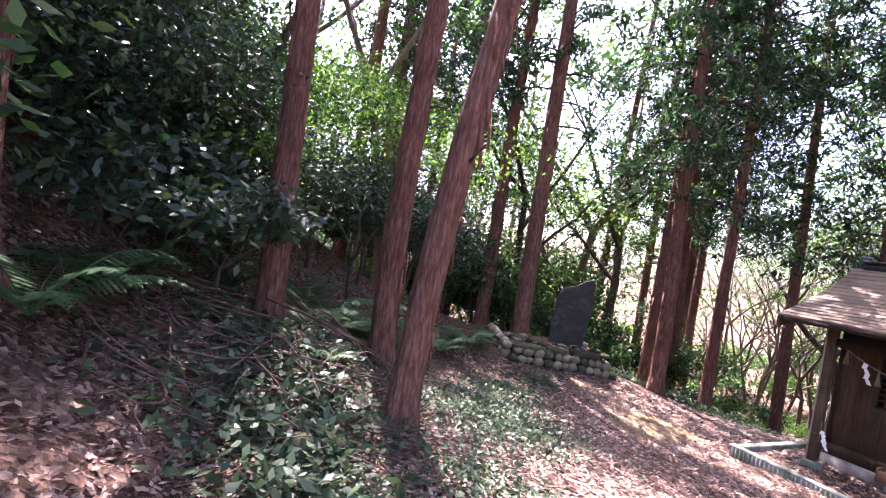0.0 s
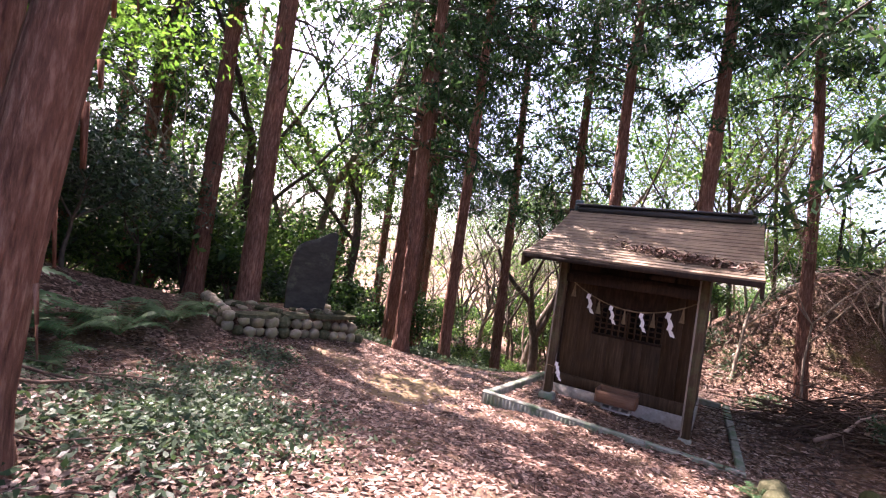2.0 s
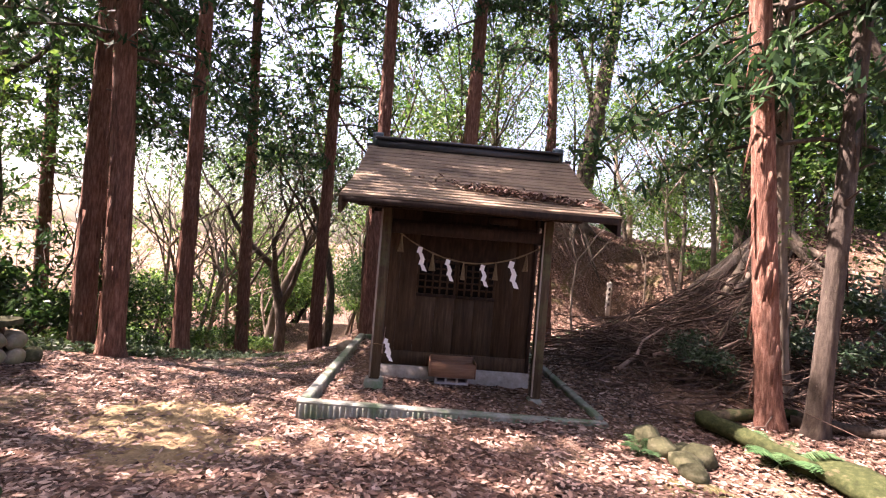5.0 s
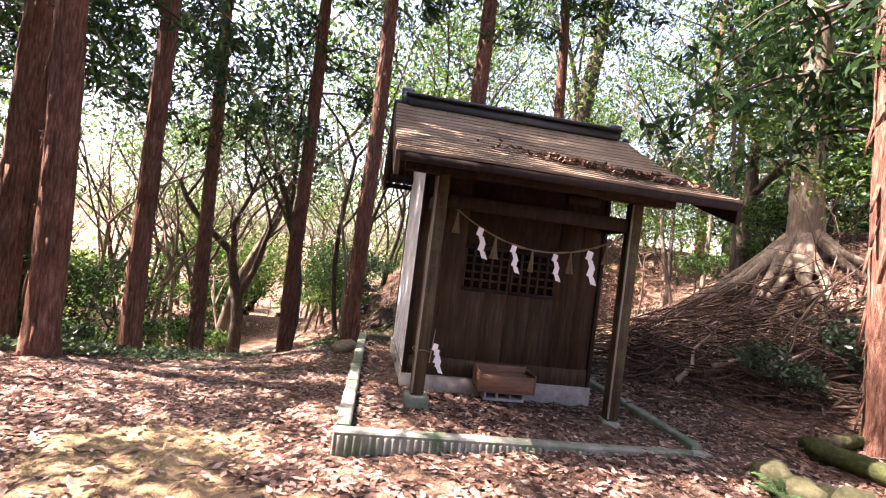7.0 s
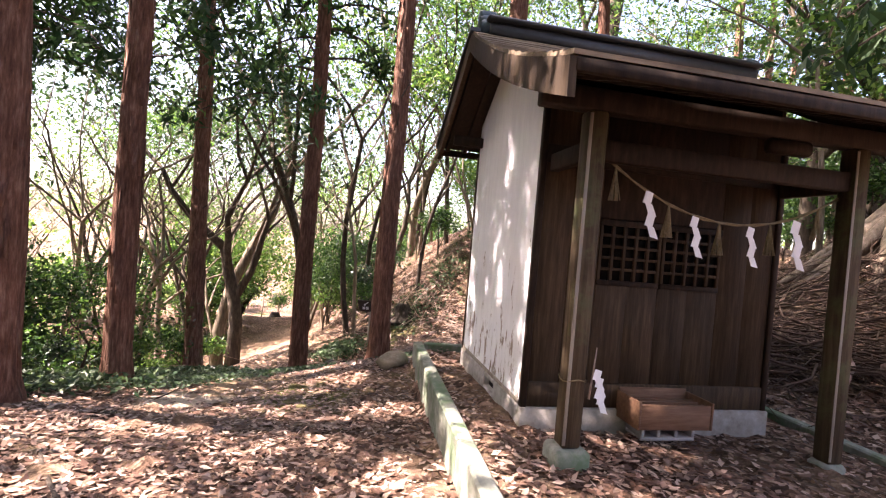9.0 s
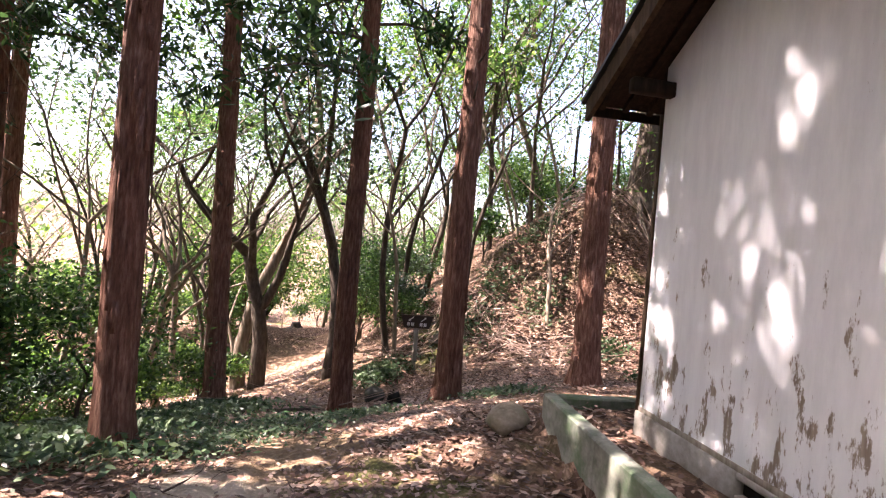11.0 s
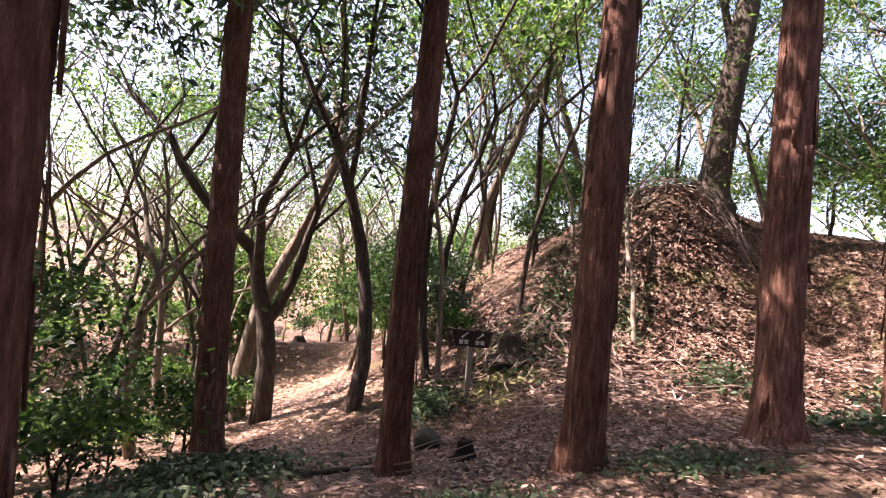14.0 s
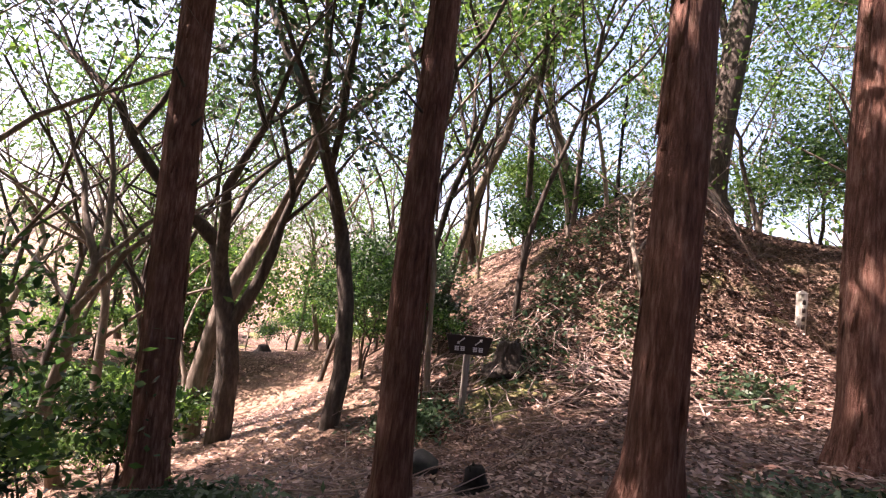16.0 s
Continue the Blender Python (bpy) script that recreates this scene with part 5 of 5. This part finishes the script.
leaves(sh, c[::4].reshape(-1, 3), 0.55, 0.30, 0.1, 0.1)
whole("far_woods", sh, LEAF_LIGHT, "distant sunlit green woods seen between the trunks", "woods", kind="stuff", smooth=False)
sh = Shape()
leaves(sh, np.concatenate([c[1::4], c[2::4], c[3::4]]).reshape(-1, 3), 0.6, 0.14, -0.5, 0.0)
whole("far_woods", sh, LEAF_BARE_HAZY, "distant leafless woods seen between trunks, haze put in their colour", "woods", kind="stuff", smooth=False)


# ---- ferns, ground cover, litter ----
def fern_mesh(seed, fronds, ln):
    global rng
    rng = np.random.default_rng(seed)
    out = []
    for i in range(fronds):
        leaf = Shape()
        a = 6.283 * i / fronds + rng.uniform(-0.3, 0.3)
        L = ln * rng.uniform(0.75, 1.1)
        d, s_ = np.array((math.cos(a), math.sin(a), 0)), np.array((-math.sin(a), math.cos(a), 0))
        up = rng.uniform(0.65, 1.05)
        pts = [d * L * t + np.array((0, 0, up * L * (t - 0.75 * t * t) * 1.5)) for t in np.linspace(0, 1, 9)]
        tube(leaf, pts, np.linspace(0.006, 0.002, 9), 4, cap=False)
        for t in np.linspace(0.14, 0.99, 26):
            p = d * L * t + np.array((0, 0, up * L * (t - 0.75 * t * t) * 1.5))
            w = L * 0.24 * math.sin(math.pi * min(1, 0.12 + 0.93 * t)) ** 0.8 + 0.01
            for sg in (-1, 1):
                tip = p + s_ * sg * w + d * w * 0.35 + np.array((0, 0, -0.18 * w + rng.normal() * 0.01))
                h = d * L * 0.015
                leaf.add([p - h, p + (tip - p) * 0.5 - h * 1.2, tip, p + (tip - p) * 0.5 + h * 1.2, p + h], [(0, 1, 2, 3, 4)])
        out.append(leaf.mesh("frond", FERN, False))
    return out


FERNS = [fern_mesh(700 + i, n, ln) for i, (n, ln) in enumerate([(11, 0.75), (9, 0.6), (8, 0.42)])]
for k, (x, y, s) in enumerate([(-3.35, 2.35, 1.25), (-3.5, 3.2, 1.2), (-2.1, 6.2, 1.6), (-1.6, 6.6, 1.5), (-2.5, 6.5, 1.5), (-1.0, 7.4, 1.2), (-0.5, 7.8, 1.0), (-1.7, 7.3, 1.2), (0.1, 8.6, 1.0), (-2.9, 7.2, 1.2), (-1.0, 6.2, 0.7), (-1.05, 1.5, 0.7), (-0.8, 1.75, 0.6), (-1.75, 4.1, 0.6), (0.5, 9.3, 0.9), (5.15, 1.85, 0.5), (4.72, 2.95, 0.35), (7.6, 10.1, 0.5), (-4.2, 4.6, 1.2), (-3.4, 5.4, 1.1)]):
    f = thing("fern", "green arching fern with feathery fronds", "fern")
    f.matrix_world = pose(x, y, gz(x, y) - 0.01, 0, 0, 47 * k) @ Matrix.Diagonal((s, s, s, 1))
    for m in FERNS[k % 3 if s < 1 else k % 2]:
        part("frond", m, None, f)


def carpet(name, spots, count, length, width, mat, label, category, lift=0.012, flat=0.75, droop=0.0, seed=1):
    """Small leaves strewn over soft-edged spots (x, y, radius)."""
    global rng
    rng = np.random.default_rng(seed)
    w = np.array([s[2] ** 2 for s in spots])
    pick = rng.choice(len(spots), count, p=w / w.sum())
    sp = np.array(spots)[pick]
    xy = sp[:, :2] + rng.normal(size=(count, 2)) * sp[:, 2:3] * 0.5
    u, v = local(xy[:, 0], xy[:, 1])
    ok = ~((u > -0.14) & (u < 1.82) & (v > 0.44) & (v < 2.2))
    if "litter" in name:                                     # trodden earth keeps fewer leaves
        for (px, py), rad, _ in PATCHES[:4]:
            ok &= (np.hypot(xy[:, 0] - px, xy[:, 1] - py) > rad * rng.uniform(0.5, 1.15, count)) | (rng.random(count) < 0.12)
    xy = xy[ok]
    z = ground(xy[:, 0], xy[:, 1]) + lift * rng.uniform(0.3, 2.0, len(xy))
    sh = Shape()
    leaves(sh, np.column_stack([xy, z]), length, width, droop, flat, 0.45)
    return whole(name, sh, mat, label, category, kind="stuff", smooth=False)


carpet("leaf_litter", [(1.0, 2.0, 2.2), (2.2, 4.2, 2.4), (2.6, 6.6, 2.2), (4.4, 2.6, 2.0), (3.4, 8.2, 1.8), (5.6, 8.2, 1.8), (4.8, 5.4, 1.3), (0.0, 0.8, 2.0), (7.4, 8.6, 1.6), (-1.2, 2.6, 2.0), (-0.8, 5.6, 2.2), (6.4, 0.9, 1.8), (8.2, 5.2, 1.6)], 85000, 0.058, 0.026, LEAF_DEAD, "pinkish-brown fallen leaves strewn over the path", "leaf litter", 0.012, 0.85, 0.0, 2)
carpet("leaf_litter", [(12.5, 8.0, 2.6), (10.8, 8.6, 2.0), (14.8, 7.2, 2.4), (16.5, 6.0, 2.4), (17, 4.6, 2.2), (13, 5.5, 2.4), (16.3, 8.8, 2.0), (10.5, 11.3, 2.2), (13.5, 14, 2.4), (8, 3.2, 2.0), (10.2, 2.6, 1.8), (20, 4, 2.6), (22, 5.5, 2.4), (19.5, 7, 2.4), (8.0, 12.2, 2.0)], 60000, 0.085, 0.038, LEAF_DEAD, "dry brown leaves over the mound and slope", "leaf litter", 0.015, 0.8, 0.0, 3)
carpet("ground_cover", [(0.35, 4.6, 0.9), (0.2, 5.6, 0.8), (-0.3, 4.3, 0.7), (-0.2, 3.0, 0.6), (1.3, 7.7, 0.5), (0.6, 6.7, 0.7), (-1.9, 3.6, 0.8), (-1.4, 5.6, 0.7), (-1.2, 2.2, 0.7), (-0.9, 1.2, 0.6), (7.2, 9.7, 0.7), (8.0, 9.3, 0.5), (6.3, 9.9, 0.6), (8.9, 7.9, 0.5), (-2.4, 5.2, 0.7)], 20000, 0.055, 0.026, COVER, "low green ground plants spreading over the litter", "ground cover", 0.045, 0.5, 0.0, 4)
carpet("ground_cover", [(5.6, 10.9, 0.9), (7.0, 11.3, 0.9), (8.9, 12.0, 0.8), (4.0, 11.3, 0.8), (12.6, 11.2, 0.6), (3.2, 10.4, 0.7)], 14000, 0.085, 0.035, COVER, "taller green plants at the edge of the slope", "ground cover", 0.09, 0.4, 0.0, 5)

carpet("ground_cover", [(-1.6, 3.3, 0.8), (-2.2, 2.6, 0.7), (-1.1, 1.8, 0.6), (-1.5, 2.3, 0.6), (-2.6, 3.9, 0.7), (-1.9, 4.6, 0.6)], 2200, 0.11, 0.048, COVER, "broad-leaved green seedlings and low ferns among the twigs", "ground cover", 0.09, 0.45, 0.0, 6)
carpet("ground_cover", [(13.9, 9.7, 0.8), (15.2, 9.2, 0.7), (14.6, 8.0, 0.6), (12.7, 10.9, 0.6), (16.6, 8.4, 0.7), (13.2, 6.6, 0.6), (11.2, 5.9, 0.5), (12.2, 4.6, 0.7)], 3600, 0.11, 0.045, COVER, "scattered green seedlings on the leafy mound", "ground cover", 0.10, 0.4, 0.0, 7)


def sticks(spots, count, lo, hi, r, mat, name, label, category, seed, lift=0.1, kind="stuff"):
    global rng
    rng = np.random.default_rng(seed)
    sh = Shape()
    for _ in range(count):
        x, y, rad, piled = spots[int(rng.integers(len(spots)))]
        x, y = x + rng.normal() * rad * 0.5, y + rng.normal() * rad * 0.5
        u, v = local(x, y)
        if -0.6 < u < 2.45 and -0.8 < v < 2.8:
            continue
        a, ln, pts = rng.uniform(0, 6.283), rng.uniform(lo, hi), []
        z0, sl = rng.uniform(0.0, piled), rng.normal() * 0.18
        for k in range(5):
            q = (x + math.cos(a) * ln * k / 4, y + math.sin(a) * ln * k / 4)
            pts.append((*q, gz(*q) + 0.01 + max(0, z0 + sl * ln * k / 4)))
            a += rng.normal() * 0.25
        tube(sh, pts, np.linspace(r * rng.uniform(0.5, 1.2), r * 0.25, 5), 4, cap=False)
    return whole(name, sh, mat, label, category, kind=kind)


sticks([(8.0, 2.9, 1.3, 0.35), (8.8, 2.3, 1.3, 0.4), (7.4, 2.2, 1.0, 0.25), (9.4, 3.2, 1.2, 0.3), (7.7, 3.5, 0.9, 0.3), (7.2, 1.0, 1.0, 0.25), (7.9, 1.3, 1.0, 0.3)], 720, 0.5, 1.6, 0.016, TWIG, "brushwood", "tangled heap of dry brown branches beside the shrine", "brushwood", 11)
sticks([(-2.0, 4.2, 1.0, 0.22), (-2.5, 3.3, 1.0, 0.2), (-1.8, 5.2, 0.8, 0.15), (-1.4, 3.2, 0.9, 0.06)], 240, 0.4, 1.3, 0.011, TWIG, "dead_twigs", "dead twigs and dry fern stalks on the bank", "twigs", 12)
sticks([(13.6, 9.2, 1.4, 0.2), (14.2, 10.4, 1.2, 0.2), (16.8, 7.2, 1.6, 0.2), (12.8, 8.2, 1.2, 0.12), (10.2, 11.0, 0.9, 0.03), (18, 6.2, 1.2, 0.3)], 330, 0.5, 1.6, 0.013, TWIG_PALE, "dead_twigs", "bleached dead branches scattered on the mound", "twigs", 13)
sticks([(2.5, 5.5, 3.0, 0.01), (1.0, 3.0, 2.0, 0.01), (5.5, 9.0, 2.0, 0.01)], 90, 0.15, 0.5, 0.006, TWIG, "dead_twigs", "small twigs lying in the leaf litter", "twigs", 14)


def branch(pts, r, mat, label):
    sh = Shape()
    x0, y0 = pts[0][:2]
    g = gz(x0, y0)
    tube(sh, [(x - x0, y - y0, gz(x, y) - g + z) for x, y, z in pts], np.linspace(r, r * 0.4, len(pts)), 7, 0.06)
    whole("fallen_branch", sh, mat, label, "branch", (x0, y0, g))


branch([(7.15, 2.9, 0.22), (7.25, 2.55, 0.30), (7.2, 2.2, 0.27), (7.4, 1.9, 0.34), (7.35, 1.6, 0.30)], 0.03, TWIG_PALE, "pale crooked branch on the brushwood heap")
branch([(6.9, 3.3, 0.10), (7.2, 3.1, 0.2), (7.5, 3.05, 0.3), (7.9, 2.8, 0.35)], 0.028, TWIG_PALE, "bleached forked branch on the brushwood heap")
branch([(-1.35, 4.9, 0.05), (-1.7, 4.6, 0.22), (-2.1, 4.5, 0.28), (-2.5, 4.2, 0.33)], 0.025, TWIG, "reddish fallen branch at the foot of the cedar")
branch([(-1.3, 4.4, 0.03), (-1.6, 4.7, 0.2), (-1.9, 4.75, 0.34), (-2.3, 4.9, 0.36)], 0.02, TWIG, "slim fallen branch at the foot of the cedar")
branch([(9.0, 11.2, 0.03), (9.6, 10.9, 0.05), (10.2, 10.9, 0.03), (10.8, 11.2, 0.02)], 0.035, BARK_DARK, "surface root crossing the path")
branch([(3.6, 7.9, 0.0), (3.8, 8.3, 0.01), (4.0, 8.6, 0.0), (4.1, 9.2, 0.01), (4.5, 9.8, 0.0)], 0.02, BARK_DARK, "surface root crossing the path")
branch([(4.9, 9.1, 0.0), (4.6, 9.0, 0.01), (4.4, 8.7, 0.01), (4.0, 8.8, 0.0)], 0.018, BARK_DARK, "surface root crossing the path")

# withered leaves lying on the roof
rng = np.random.default_rng(17)
sh = Shape()
pts = []
for _ in range(900):
    u = rng.normal(1.45, 0.42)
    v = 0.02 - 0.24 * (u - 1.0) + rng.normal() * 0.085
    if -0.4 < u < 2.25 and -0.55 < v < 1.0:
        pts.append((u, v, roof_curve(v) + 0.018 + rng.uniform(0, 0.025)))
leaves(sh, pts, 0.075, 0.03, 0, 0.7)
whole("roof_leaves", sh, LEAF_DEAD, "drift of dead brown leaves lying on the roof boards", "leaves", (*SHRINE, 0), SHRINE_TURN, kind="stuff", smooth=False)
